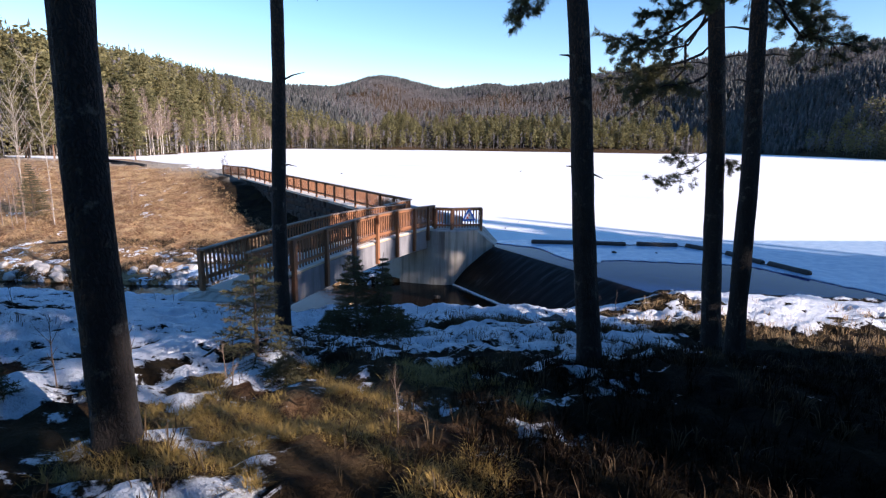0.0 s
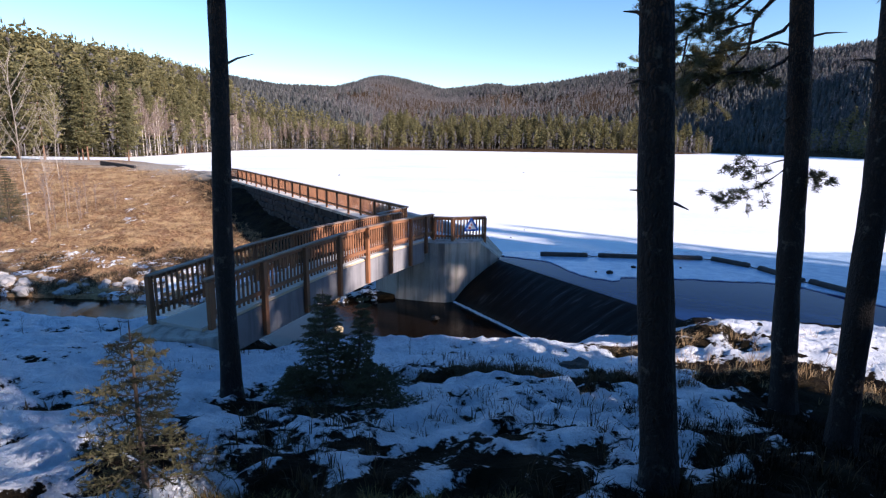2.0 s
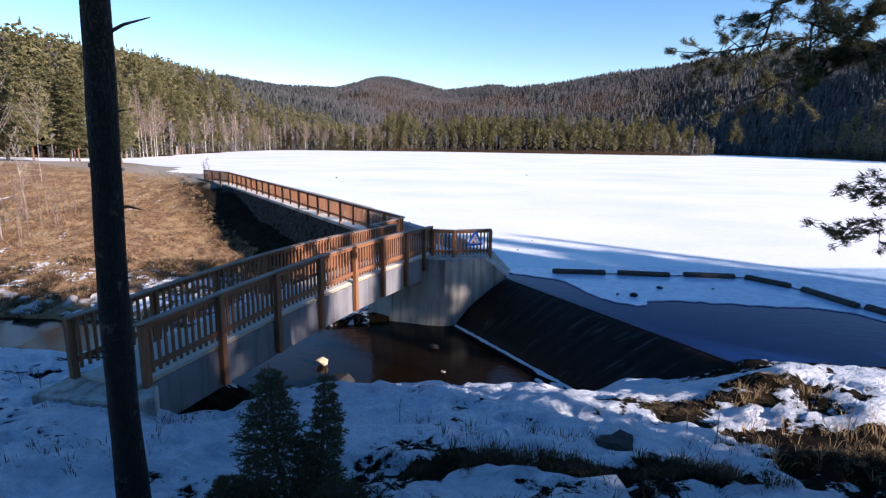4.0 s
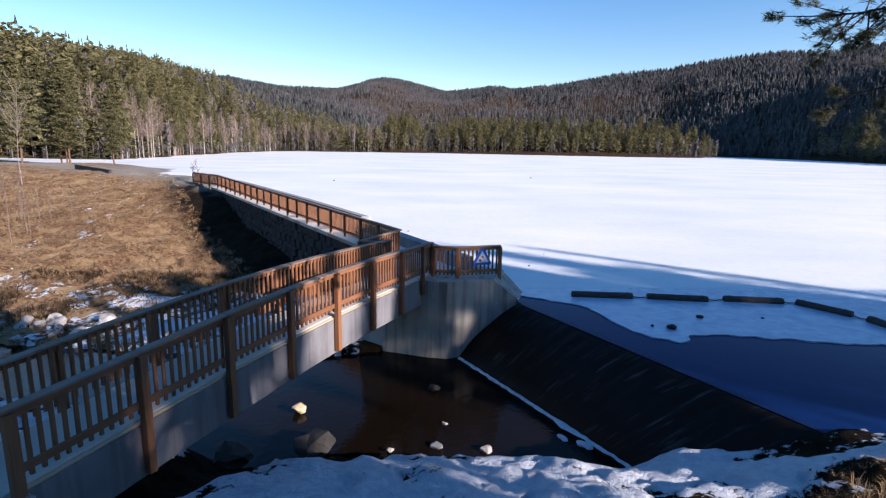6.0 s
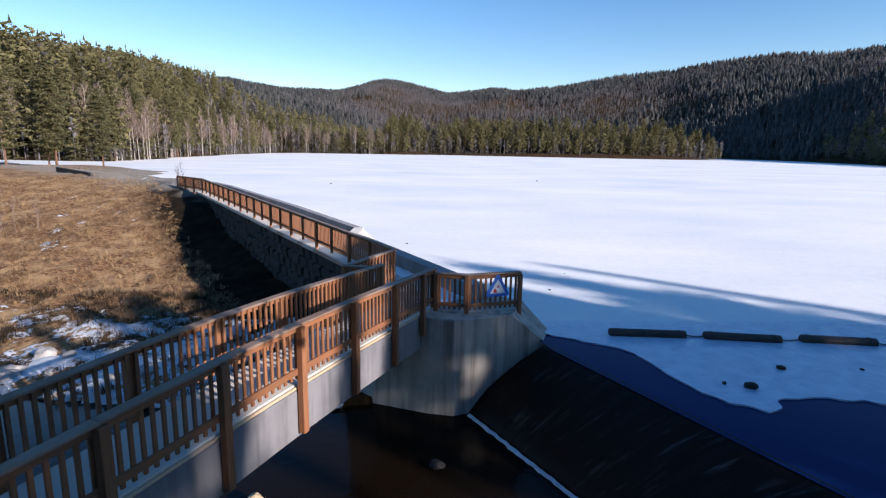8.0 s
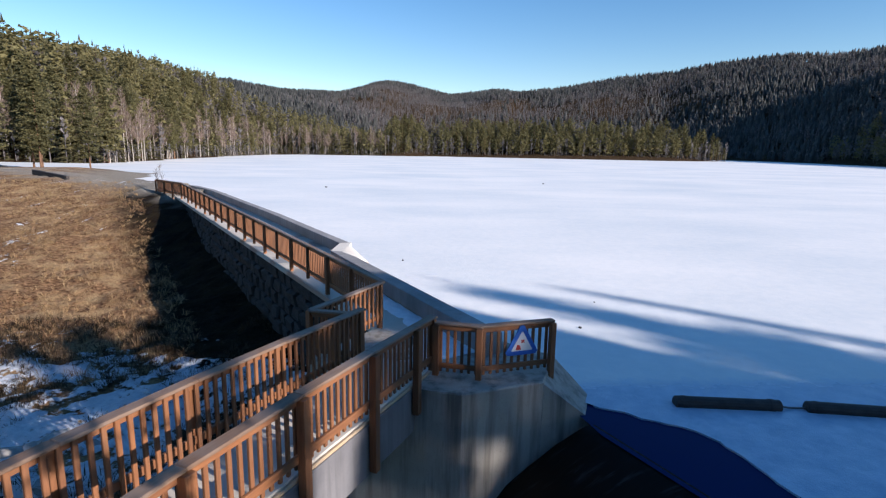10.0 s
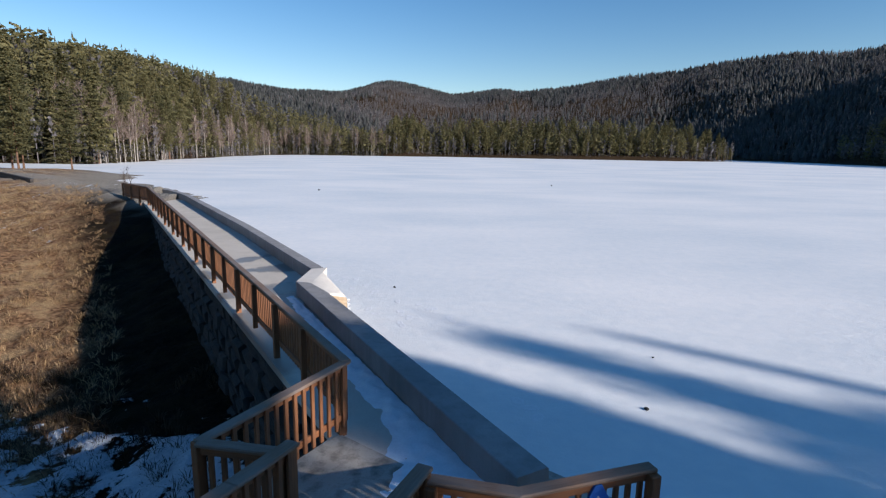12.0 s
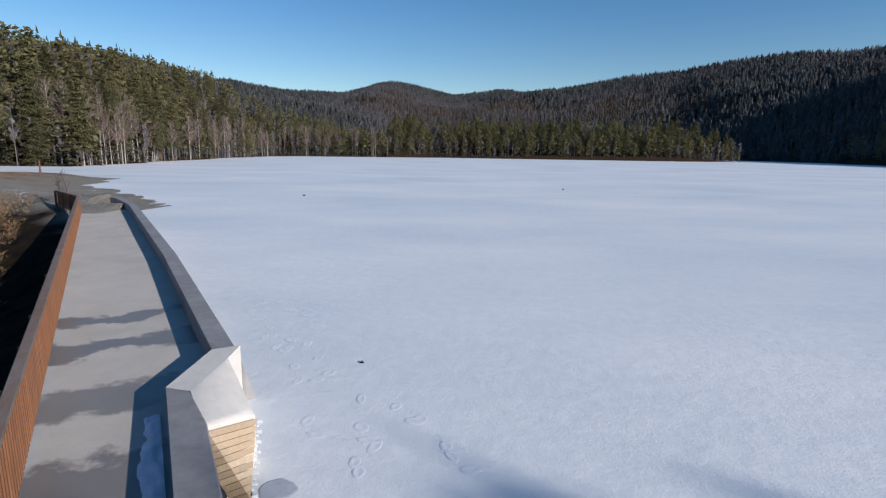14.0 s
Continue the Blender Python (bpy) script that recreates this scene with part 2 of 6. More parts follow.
PINE_UPPER = bark_material("pine_upper_bark", (0.12, 0.062, 0.035), (0.26, 0.15, 0.09), (0.36, 0.28, 0.2), 12.0)
TWIG = plain("twig_bark", (0.045, 0.030, 0.022), (0.13, 0.09, 0.065), 20.0, 0.85, 0.3, 0.003)
BIRCH_BARK = plain("birch_bark", (0.21, 0.185, 0.16), (0.46, 0.42, 0.37), 1.2, 0.7, 0.3, 0.004)
SLIM_BARK = plain("slim_birch_bark", (0.16, 0.135, 0.11), (0.36, 0.315, 0.265), 1.2, 0.75, 0.3, 0.004)
BIRCH_TWIGS = plain("birch_twigs", (0.105, 0.076, 0.062), (0.205, 0.150, 0.122), 0.5, 0.85, 0.0)
NEEDLES = foliage_material("pine_needles", (0.088, 0.092, 0.042), (0.225, 0.206, 0.090), (0.20, 0.165, 0.078), 0.35, 0.5)
SPRUCE = foliage_material("spruce_needles", (0.036, 0.044, 0.022), (0.116, 0.109, 0.049), (0.122, 0.098, 0.050))
# far tones cooled and greyed in the colour, standing in for air haze
FAR_FOREST = foliage_material("far_conifers_hazed", (0.045, 0.051, 0.050), (0.084, 0.087, 0.080), (0.118, 0.116, 0.106), 0.15, 0.45)
FAR_BARE = foliage_material("far_bare_trees_hazed", (0.120, 0.110, 0.110), (0.250, 0.232, 0.232), (0.180, 0.164, 0.164), 0.2)
GRASS_DRY = foliage_material("dry_grass", (0.31, 0.20, 0.09), (0.68, 0.49, 0.26), (0.29, 0.165, 0.085))
# dull grass and scrub, their browns darkened to hold the forest's shade
GRASS_DULL = foliage_material("dull_grass", (0.045, 0.029, 0.014), (0.13, 0.085, 0.04), (0.045, 0.027, 0.014))
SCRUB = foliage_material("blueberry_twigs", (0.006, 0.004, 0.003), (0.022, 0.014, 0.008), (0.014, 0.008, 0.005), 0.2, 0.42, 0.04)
HEATH = foliage_material("heather", (0.18, 0.10, 0.054), (0.42, 0.26, 0.14), (0.23, 0.12, 0.07))
# mound grass: yellow-green, brightened to hold part of its patch of sun
GRASS_MOUND = foliage_material("mound_grass", (0.20, 0.135, 0.038), (0.43, 0.30, 0.088), (0.27, 0.165, 0.058))
SLUSH = plain("grey_slush", (0.36, 0.38, 0.40), (0.48, 0.50, 0.52), 5.0, 0.4, 0.3, 0.01)
PRINT = plain("trodden_snow", (0.68, 0.70, 0.715), (0.77, 0.775, 0.77), 5.0, 0.6, 0.4, 0.01)
SNOW_CAP = plain("snow_cap", (0.62, 0.66, 0.70), (0.82, 0.85, 0.88), 4.0, 0.6, 0.4, 0.02)
BLUE_PAINT = plain("sign_blue", (0.02, 0.10, 0.42), (0.03, 0.14, 0.50), 6.0, 0.4, 0.05, 0.002)
WHITE_PAINT = plain("sign_white", (0.62, 0.63, 0.63), (0.74, 0.75, 0.75), 6.0, 0.4, 0.05, 0.002)
RED_PAINT = plain("sign_red", (0.45, 0.03, 0.025), (0.56, 0.05, 0.04), 6.0, 0.4, 0.05, 0.002)


# ---- mesh helpers ----
def obj_from(name, verts, faces, material, smooth=False):
    me = bpy.data.meshes.new(name)
    me.from_pydata(verts, [], faces)
    me.materials.append(material)
    if smooth:
        me.polygons.foreach_set("use_smooth", [True] * len(me.polygons))
    me.update()
    return new(name, me)


def part(name, bm, material, parent, label="", smooth=False):
    me = bpy.data.meshes.new(name)
    bmesh.ops.recalc_face_normals(bm, faces=bm.faces)
    bm.to_mesh(me)
    bm.free()
    me.materials.append(material)
    if smooth:
        me.polygons.foreach_set("use_smooth", [True] * len(me.polygons))
    ob = new(name, me)
    ob.parent = parent
    return tagged(ob, label)


def thing(name, label, category, group="", kind="", at=(0, 0, 0)):
    ob = new(name)
    ob.location = at
    ob.empty_display_size = 0.2
    return tagged(ob, label, category, group, kind)


def box(bm, m, size, bevel=0.0):
    """A box of that size at the pose m, with softened edges."""
    r = bmesh.ops.create_cube(bm, size=1.0, matrix=m @ Matrix.Diagonal((*size, 1)))
    if bevel:
        vs = set(r["verts"])
        bmesh.ops.bevel(bm, geom=[e for e in bm.edges if e.verts[0] in vs and e.verts[1] in vs], offset=bevel, segments=1, affect="EDGES")


def box_mesh(name, size, material, bevel=0.006):
    bm = bmesh.new()
    box(bm, Matrix(), size, bevel)
    me = bpy.data.meshes.new(name)
    bm.to_mesh(me)
    bm.free()
    me.materials.append(material)
    return me


def piece(name, mesh, parent, m, label=""):
    ob = new(name, mesh)
    ob.parent = parent
    ob.matrix_basis = m
    return tagged(ob, label)


def beam_pose(a, b):
    """A pose in the middle of a-b, its z along it and its x level."""
    a, b = Vector(a), Vector(b)
    z = (b - a).normalized()
    x = Vector((-z.y, z.x, 0))
    x = x.normalized() if x.length > 1e-4 else Vector((1, 0, 0))
    y = z.cross(x)
    m = Matrix((x, y, z)).transposed().to_4x4()
    m.translation = (a + b) / 2
    return m


def prism(bm, ring, top, bottom):
    """An upright prism over a ring of (x, y); top and bottom: heights, or one for each corner."""
    n = len(ring)
    tz = top if isinstance(top, (list, tuple)) else [top] * n
    bz = bottom if isinstance(bottom, (list, tuple)) else [bottom] * n
    up = [bm.verts.new((x, y, z)) for (x, y), z in zip(ring, tz)]
    dn = [bm.verts.new((x, y, z)) for (x, y), z in zip(ring, bz)]
    bm.faces.new(up)
    bm.faces.new(dn[::-1])
    for i in range(n):
        j = (i + 1) % n
        bm.faces.new((up[i], dn[i], dn[j], up[j]))


def tube(verts, faces, pts, radii, sides=6):
    """Adds a tapered tube along pts to lists of vertices and faces."""
    base = len(verts)
    n = len(pts)
    for i, (p, r) in enumerate(zip(pts, radii)):
        p = Vector(p)
        d = (Vector(pts[min(i + 1, n - 1)]) - Vector(pts[max(i - 1, 0)]))
        d = d.normalized() if d.length > 1e-6 else Vector((0, 0, 1))
        u = d.orthogonal().normalized() if abs(d.z) < 0.9 else (Vector((1, 0, 0)) - d * d.x).normalized()
        w = d.cross(u)
        for k in range(sides):
            a = 2 * math.pi * k / sides
            verts.append(p + (u * math.cos(a) + w * math.sin(a)) * r)
    for i in range(n - 1):
        for k in range(sides):
            q = (k + 1) % sides
            faces.append((base + i * sides + k, base + i * sides + q, base + (i + 1) * sides + q, base + (i + 1) * sides + k))
    faces.append(tuple(base + (n - 1) * sides + k for k in range(sides)))


def rock_mesh(name, material, seed, squash=0.7):
    rng = random.Random(seed)
    bm = bmesh.new()
    bmesh.ops.create_icosphere(bm, subdivisions=2, radius=0.5)
    off = Vector((rng.uniform(0, 50), rng.uniform(0, 50), 0))
    for v in bm.verts:
        k = 1 + 0.55 * noise.noise(v.co * 2.2 + off) + 0.2 * noise.noise(v.co * 6 + off)
        c = v.co * k
        v.co = Vector((c.x * 1.15, c.y * 0.9, max(c.z, -0.28) * squash))
    me = bpy.data.meshes.new(name)
    bm.to_mesh(me)
    bm.free()
    me.materials.append(material)
    return me


# ---- the lie of the land ----
def hash2(i, j, seed):
    v = np.sin(i * 127.1 + j * 311.7 + seed * 74.7) * 43758.5453
    return v - np.floor(v)


def vnoise(x, y, seed=0):
    i, j = np.floor(x), np.floor(y)
    u, v = x - i, y - j
    u, v = u * u * (3 - 2 * u), v * v * (3 - 2 * v)
    a, b = hash2(i, j, seed), hash2(i + 1, j, seed)
    c, d = hash2(i, j + 1, seed), hash2(i + 1, j + 1, seed)
    return a + (b - a) * u + (c - a) * v + (a - b - c + d) * u * v


def fbm(x, y, octaves=4, seed=0):
    s, k, f = 0.0, 0.5, 1.0
    for o in range(octaves):
        s = s + k * vnoise(x * f, y * f, seed + o)
        k, f = k * 0.5, f * 2.03
    return s / (1 - 0.5 ** octaves)


# the shore, anticlockwise, from the weir round the lake to the dam
LAKE = [(2.6, 24.0), (7.05, 16.45), (9.8, 16.6), (14, 15.6), (30, 14.5), (60, 14), (120, 40), (200, 150), (229, 290), (248, 340), (264, 420), (252, 492),
        (215, 492), (198, 425), (204, 404), (150, 391), (60, 394), (-8, 398), (-34, 374), (-70, 362), (-105, 350), (-100, 260), (-92, 200), (-82, 143),
        (-100, 138), (-140, 140), (-240, 150), (-240, 124), (-110, 128), (-66, 115), (-50, 104), (-43, 88), (-32, 78), (-24, 69.5), (-24.6, 63.5),
        (-19.3, 57.7), (-9.3, 44), (-3.9, 35.4), (1.2, 26.1)]


def lake_distance(x, y):
    """Metres to the shore; positive on the lake."""
    d = np.full(np.shape(x), 1e9)
    inside = np.zeros(np.shape(x), bool)
    for (ax, ay), (bx, by) in zip(LAKE, LAKE[1:] + LAKE[:1]):
        ex, ey = bx - ax, by - ay
        t = np.clip(((x - ax) * ex + (y - ay) * ey) / (ex * ex + ey * ey), 0, 1)
        d = np.minimum(d, np.hypot(x - ax - t * ex, y - ay - t * ey))
        cross = ((ay > y) != (by > y)) & (x < ex * (y - ay) / (ey if abs(ey) > 1e-9 else 1e-9) + ax)
        inside ^= cross
    return np.where(inside, d, -d)


def smooth(t):
    t = np.clip(t, 0, 1)
    return t * t * (3 - 2 * t)


def near_edge(x):
    return np.interp(x, [-60, -30, -16, -9, -4.5, 0, 2, 4.3, 7, 14, 30, 60], [22, 23.5, 22.5, 20.4, 17.9, 17.9, 17.7, 17.2, 16.5, 15.7, 14.6, 14])


def far_edge(x):
    return np.interp(x, [-60, -30, -16, -9, -4, 0, 4], [28, 28, 26.6, 24.8, 24.0, 25, 25])


def stream_level(x):
    return np.interp(x, [-60, -16, -9, -4, 0, 4, 5.6, 7], [-3.4, -2.75, -2.2, -1.9, -1.78, -1.75, -0.9, 0.0])


AZ = [-90, -60, -38, -31, -27, -24.5, -22, -20, -17, -14, -11.5, -9, -8, -6.3, -4.5, -2.2, 0, 2.5, 4.8, 7, 12, 15, 17, 20, 22, 24.5, 27, 29, 31, 33, 35, 38, 45, 60, 90]
FOOT = [round(float(np.interp(a, [-90, -60, -38, -31, -25, -20, -13, -9, -6.7, -3.5, 0, 4.5, 8, 12, 17, 22, 27, 29, 32, 36, 39, 45, 60, 90],
                              [150, 160, 165, 165, 215, 362, 400, 460, 540, 580, 600, 620, 630, 640, 650, 640, 560, 545, 505, 412, 375, 335, 300, 250]))) for a in AZ]
RIDGE = [round(float(np.interp(a, [-90, -38, -31, -25, -20, -13, -9, -5, 0, 8, 17, 27, 36, 45, 60, 90], [420, 380, 430, 520, 720, 1000, 1200, 1300, 1250, 1200, 1100, 1000, 900, 800, 700, 600]))) for a in AZ]
SKYLINE = [8.6, 8.6, 7.33, 7.18, 6.83, 6.45, 6.64, 6.25, 5.73, 5.63, 5.63, 6.27, 6.7, 6.92, 6.67, 6.17, 5.71, 6.03, 6.3, 6.05, 6.55, 7.05, 7.42, 7.7, 7.79, 8.27, 8.55, 8.76, 8.86, 8.7, 8.66, 8.9, 9.0, 9.0, 9.0]


def under_bridge(x, y):
    """The bare, dug-out bank beside the near end of the footbridge, 0 to 1."""
    off = (x + 5.05) * 0.9256 - (y - 13.45) * 0.3786
    run = (x + 5.05) * 0.3786 + (y - 13.45) * 0.9256
    return np.exp(-((off + 0.25) / 0.85) ** 2) * smooth((run - 0.1) / 0.9) * smooth((5.5 - run) / 2)


def height(x, y):
    x, y = np.asarray(x, float), np.asarray(y, float)
    n1, n2 = fbm(x * 0.35, y * 0.35, 4, 3) - 0.5, fbm(x * 1.6, y * 1.6, 3, 9) - 0.5
    # the wooded bank on which the camera starts
    q = near_edge(x) - y
    w = stream_level(x)
    bank = np.interp(q, [0, 1.0, 2.5, 4, 6, 8, 10, 12, 14, 18, 40, 120], [0.12, 0.2, 0.25, 0.32, 0.55, 0.9, 1.55, 2.05, 2.3, 2.7, 5, 14])
    bank = bank - 0.06 * np.maximum(0, -6 - x) * smooth(q / 6) + w * np.exp(-np.maximum(q, 0) / np.interp(x, [-12, -4, 4], [3.4, 1.9, 1.9]))
    hummocks = 0.15 * (fbm(x * 2.9, y * 2.9, 2, 15) - 0.5) + 0.10 * (np.abs(fbm(x * 3.7, y * 3.7, 2, 25) - 0.5) - 0.12) - 0.10 * smooth((fbm(x * 2.2, y * 2.2, 2, 37) - 0.60) / 0.05)
    hummocks = hummocks + 0.11 * (np.abs(fbm(x * 4.6, y * 4.6, 2, 41) - 0.5) - 0.12)
    bank = bank + (0.35 * n1 + 0.20 * n2 + hummocks) * smooth(q / 1.5)
    for hx, hy, hr, hh in ((-6.0, 12.4, 1.5, 0.10), (4.4, 14.15, 0.62, 0.16), (6.6, 14.9, 0.75, 0.22), (5.7, 14.4, 0.5, 0.12), (6.2, 12.0, 0.7, 0.15)):
        bank = bank + hh * np.exp(-((x - hx) / hr) ** 2 - ((y - hy) / (0.6 * hr)) ** 2)
    # the slope below the dam
    q2 = y - far_edge(x)
    qq = np.maximum(q2, 0)
    side = np.minimum(w + 0.1 + 0.085 * qq + 0.0012 * qq * qq, 1.4 + 0.15 * n1) + (0.5 * n1 + 0.25 * n2) * smooth(q2 / 3)
    below = -0.83 * (x + 1.62) - 0.56 * (y - 27.26)
    side = side - 0.75 * np.exp(-((below - 2.5) / 4.5) ** 2) * smooth((52 - y) / 8) * smooth(q2 / 5)
    bed = w - 0.45 + 0.25 * n2
    z = np.where(y < near_edge(x), bank, np.where(y < far_edge(x), bed, side))
    z = z - 0.5 * under_bridge(x, y) * (y < near_edge(x)) + 0.5 * np.exp(-((x - 4.55) / 0.9) ** 2 - ((y - 17.0) / 0.5) ** 2)
    # beyond the lake
    sd = lake_distance(x, y)
    r, az = np.hypot(x, y - 8), np.degrees(np.arctan2(x, y - 8))
    foot, ridge, sky_el = (np.interp(az, AZ, v) for v in (FOOT, RIDGE, SKYLINE))
    top = ridge * np.tan(np.radians(sky_el)) - np.interp(az, [-26, -14], [10.5, 4])
    t = np.clip((r - foot) / (ridge - foot), 0, 1.6)
    hill = top * np.where(t < 1, t ** 0.9, 1 - 0.35 * (t - 1)) + (34 * (fbm(x * 0.0065, y * 0.0065, 2, 5) - 0.5) + 9 * (fbm(x * 0.02, y * 0.02, 2, 6) - 0.5)) * smooth(t * 4) * (1 - 0.92 * smooth((t - 0.55) / 0.4))
    hill = hill * smooth((-sd - 1) / 32)
    spit = 10 * smooth((-sd - 5) / 30) * (x > -45) * smooth((235 - x) / 40) * smooth((500 - y) / 60)
    far = 0.06 + spit + np.minimum(np.maximum(-sd, 0) * 0.03, 1.2) + hill + 0.5 * n1
    k = smooth((r - 95) / 30) * (y > 30)
    z = z * (1 - k) + far * k
    # flat, uneven shores beyond the dam, which the ice meets as they lie
    flat = (y > 62) & (x < -19) & (r < 330)
    lap = 0.02 - sd * 0.10 + 0.55 * n1 + 0.12 * n2
    z = np.where(flat & (sd > -9), np.minimum(z, lap), z)
    lake = np.where(flat & (sd < 2.5), np.minimum(lap, 0.25 - 0.2 * sd), -0.12 - np.minimum(np.maximum(sd, 0) * 0.35, 1.6))
    return np.where(sd > 0, np.minimum(z, lake), z)


def height_at(x, y):
    return float(height(np.array([x]), np.array([y]))[0])


def steps(lo, a, b, hi, fine, grow=1.13, cap=45.0):
    """Grid lines: fine between a and b, growing outwards."""
    mid = list(np.arange(a, b + 1e-6, fine))
    out, s, v = [], fine, b
    while v < hi:
        s = min(s * grow, cap)
        v += s
        out.append(v)
    left, s, v = [], fine, a
    while v > lo:
        s = min(s * grow, cap)
        v -= s
        left.append(v)
    return np.array(left[::-1] + mid + out)


def build_ground():
    gx, gy = steps(-2600, -30, 13, 2600, 0.155), steps(-900, 0, 38, 2600, 0.155)
    X, Y = np.meshgrid(gx, gy)
    Z = height(X, Y)
    nx, ny = len(gx), len(gy)
    idx = np.arange(nx * ny).reshape(ny, nx)
    faces = np.stack([idx[:-1, :-1], idx[:-1, 1:], idx[1:, 1:], idx[1:, :-1]], -1).reshape(-1, 4)
    # how much snow lies: much on the shaded near bank, little on the sunny slope
    q = near_edge(X) - Y
    lump = fbm(X * 0.55, Y * 0.55, 4, 21)
    small = fbm(X * 2.4, Y * 2.4, 3, 31)
    near = np.interp(q, [0, 0.5, 1.3, 6.5, 8, 10, 14, 30], [0.05, 0.3, 0.80, 0.74, 0.68, 0.44, 0.36, 0.2])
    near = near + 0.22 * smooth((-2.6 - X) / 2.5) * smooth((17 - q) / 4) * smooth((q - 5) / 3) - 0.9 * smooth((X - 4.2) / 1.5) * smooth((q - 2.9) / 1.3) - 0.42 * smooth((X - 1.5) / 1.6) * smooth((q - 9.5) / 2.5)
    snow = np.where(q > 0, near, np.where(Y < far_edge(X) + 7.0, 0.18 + 0.36 * smooth((X + 17) / 5), 0.0)) - 0.5 * smooth((Y - 33.0) / 3) * (X > -22) + (lump - 0.5) * 1.1 + (small - 0.5) * 1.3
    for hx, hy, hr in ((4.4, 14.15, 0.62), (6.6, 14.9, 0.75), (5.7, 14.4, 0.5), (6.2, 12.0, 0.8)):
        snow = snow - 0.75 * np.exp(-((X - hx) / hr) ** 2 - ((Y - hy) / (0.6 * hr)) ** 2)
    snow = snow - 0.6 * np.exp(-((Y - 11.35 - 0.12 * np.sin(X * 2.3)) / 0.22) ** 2) * smooth((X + 0.6) / 0.6) * smooth((5.0 - X) / 0.6)
    snow = snow - 0.28 * np.exp(-((X + 1.0) / 1.9) ** 2 - ((Y - 4.6) / 1.5) ** 2) - 0.3 * smooth((X - 0.6) / 1.2) * smooth((q - 11.3) / 1.5)
    snow = snow - 1.3 * under_bridge(X, Y) + 0.45 * smooth((X - 3.6) / 1.2) * smooth((2.0 - q) / 1.0) * (q > 0)
    snow = np.where(np.hypot(X, Y) > 90, 0.05, snow)
    dam_d = -0.83 * (X + 1.62) - 0.56 * (Y - 27.26)   # metres downstream of the dam
    # dark bare soil along the dam's foot, which also paints in its shade
    dry = np.where(Y > far_edge(X) - 1.5, smooth((dam_d - 3.2 + 2 * (lump - 0.5)) / 1.6), 0.0)
    # paler straw under the mound's grass, standing partly for its patch of sun
    dry = np.maximum(dry, 0.5 * np.exp(-((X + 1.1) / 1.6) ** 2 - ((Y - 4.7) / 1.2) ** 2))
    dry = np.where(np.hypot(X, Y) > 130, 0.12, dry)
    track = np.abs((Y - 61.5) - 0.62 * (-24 - X)) * 0.85 + 2.5 * (lump - 0.5)
    gravel = smooth((4.2 - track) / 1.5) * smooth((-17.5 - X) / 3) * smooth((X + 95) / 20)
    sand = smooth((9.0 - np.abs(lake_distance(X, Y) + 2.0) - 2.0) / 3) * smooth((-19.0 - X) / 3) * smooth((Y - 58) / 3) * smooth((135 - Y) / 20)
    gravel = np.maximum(gravel, 0.85 * sand)
    snow = np.clip(snow, 0, 1)
    Z = Z + 0.07 * smooth((snow - 0.45) / 0.2) * (np.hypot(X, Y) < 90) * (lake_distance(X, Y) < 0)
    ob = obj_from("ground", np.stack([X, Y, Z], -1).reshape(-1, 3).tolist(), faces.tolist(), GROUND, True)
    for key, val in (("snow", snow), ("dry", dry), ("gravel", np.clip(gravel, 0, 1))):
        at = ob.data.attributes.new(key, "FLOAT", "POINT")
        at.data.foreach_set("value", np.ascontiguousarray(val.reshape(-1), dtype=np.float32))
    return tagged(ob, "snow-patched forest floor, dry grass slope and wooded hills", "ground", "", "structure")


build_ground()

# open water along the weir, and the edge of the ice
ICE_EDGE = [(2.75, 24.95), (3.3, 24.62), (3.8, 24.36), (4.3, 24.1), (4.64, 23.75), (4.8, 23.0), (5.0, 22.32), (5.25, 21.7), (5.6, 21.3), (6.17, 20.88), (6.5, 21.0),
            (6.75, 21.42), (7.3, 21.5), (7.8, 21.6), (8.2, 21.45), (8.6, 21.35), (9.3, 21.3), (9.8, 21.15), (10.6, 21.0), (11.6, 21.1), (12.6, 20.6), (13.4, 19.2), (14.2, 17.6), (15.5, 15.55)]


def offset_line(pts, d):
    """The line moved d metres to its right."""
    out = []
    for i, p in enumerate(pts):
        a, b = Vector(pts[max(i - 1, 0)][:2]), Vector(pts[min(i + 1, len(pts) - 1)][:2])
        t = (b - a).normalized()
        out.append((p[0] + t.y * d, p[1] - t.x * d))
    return out


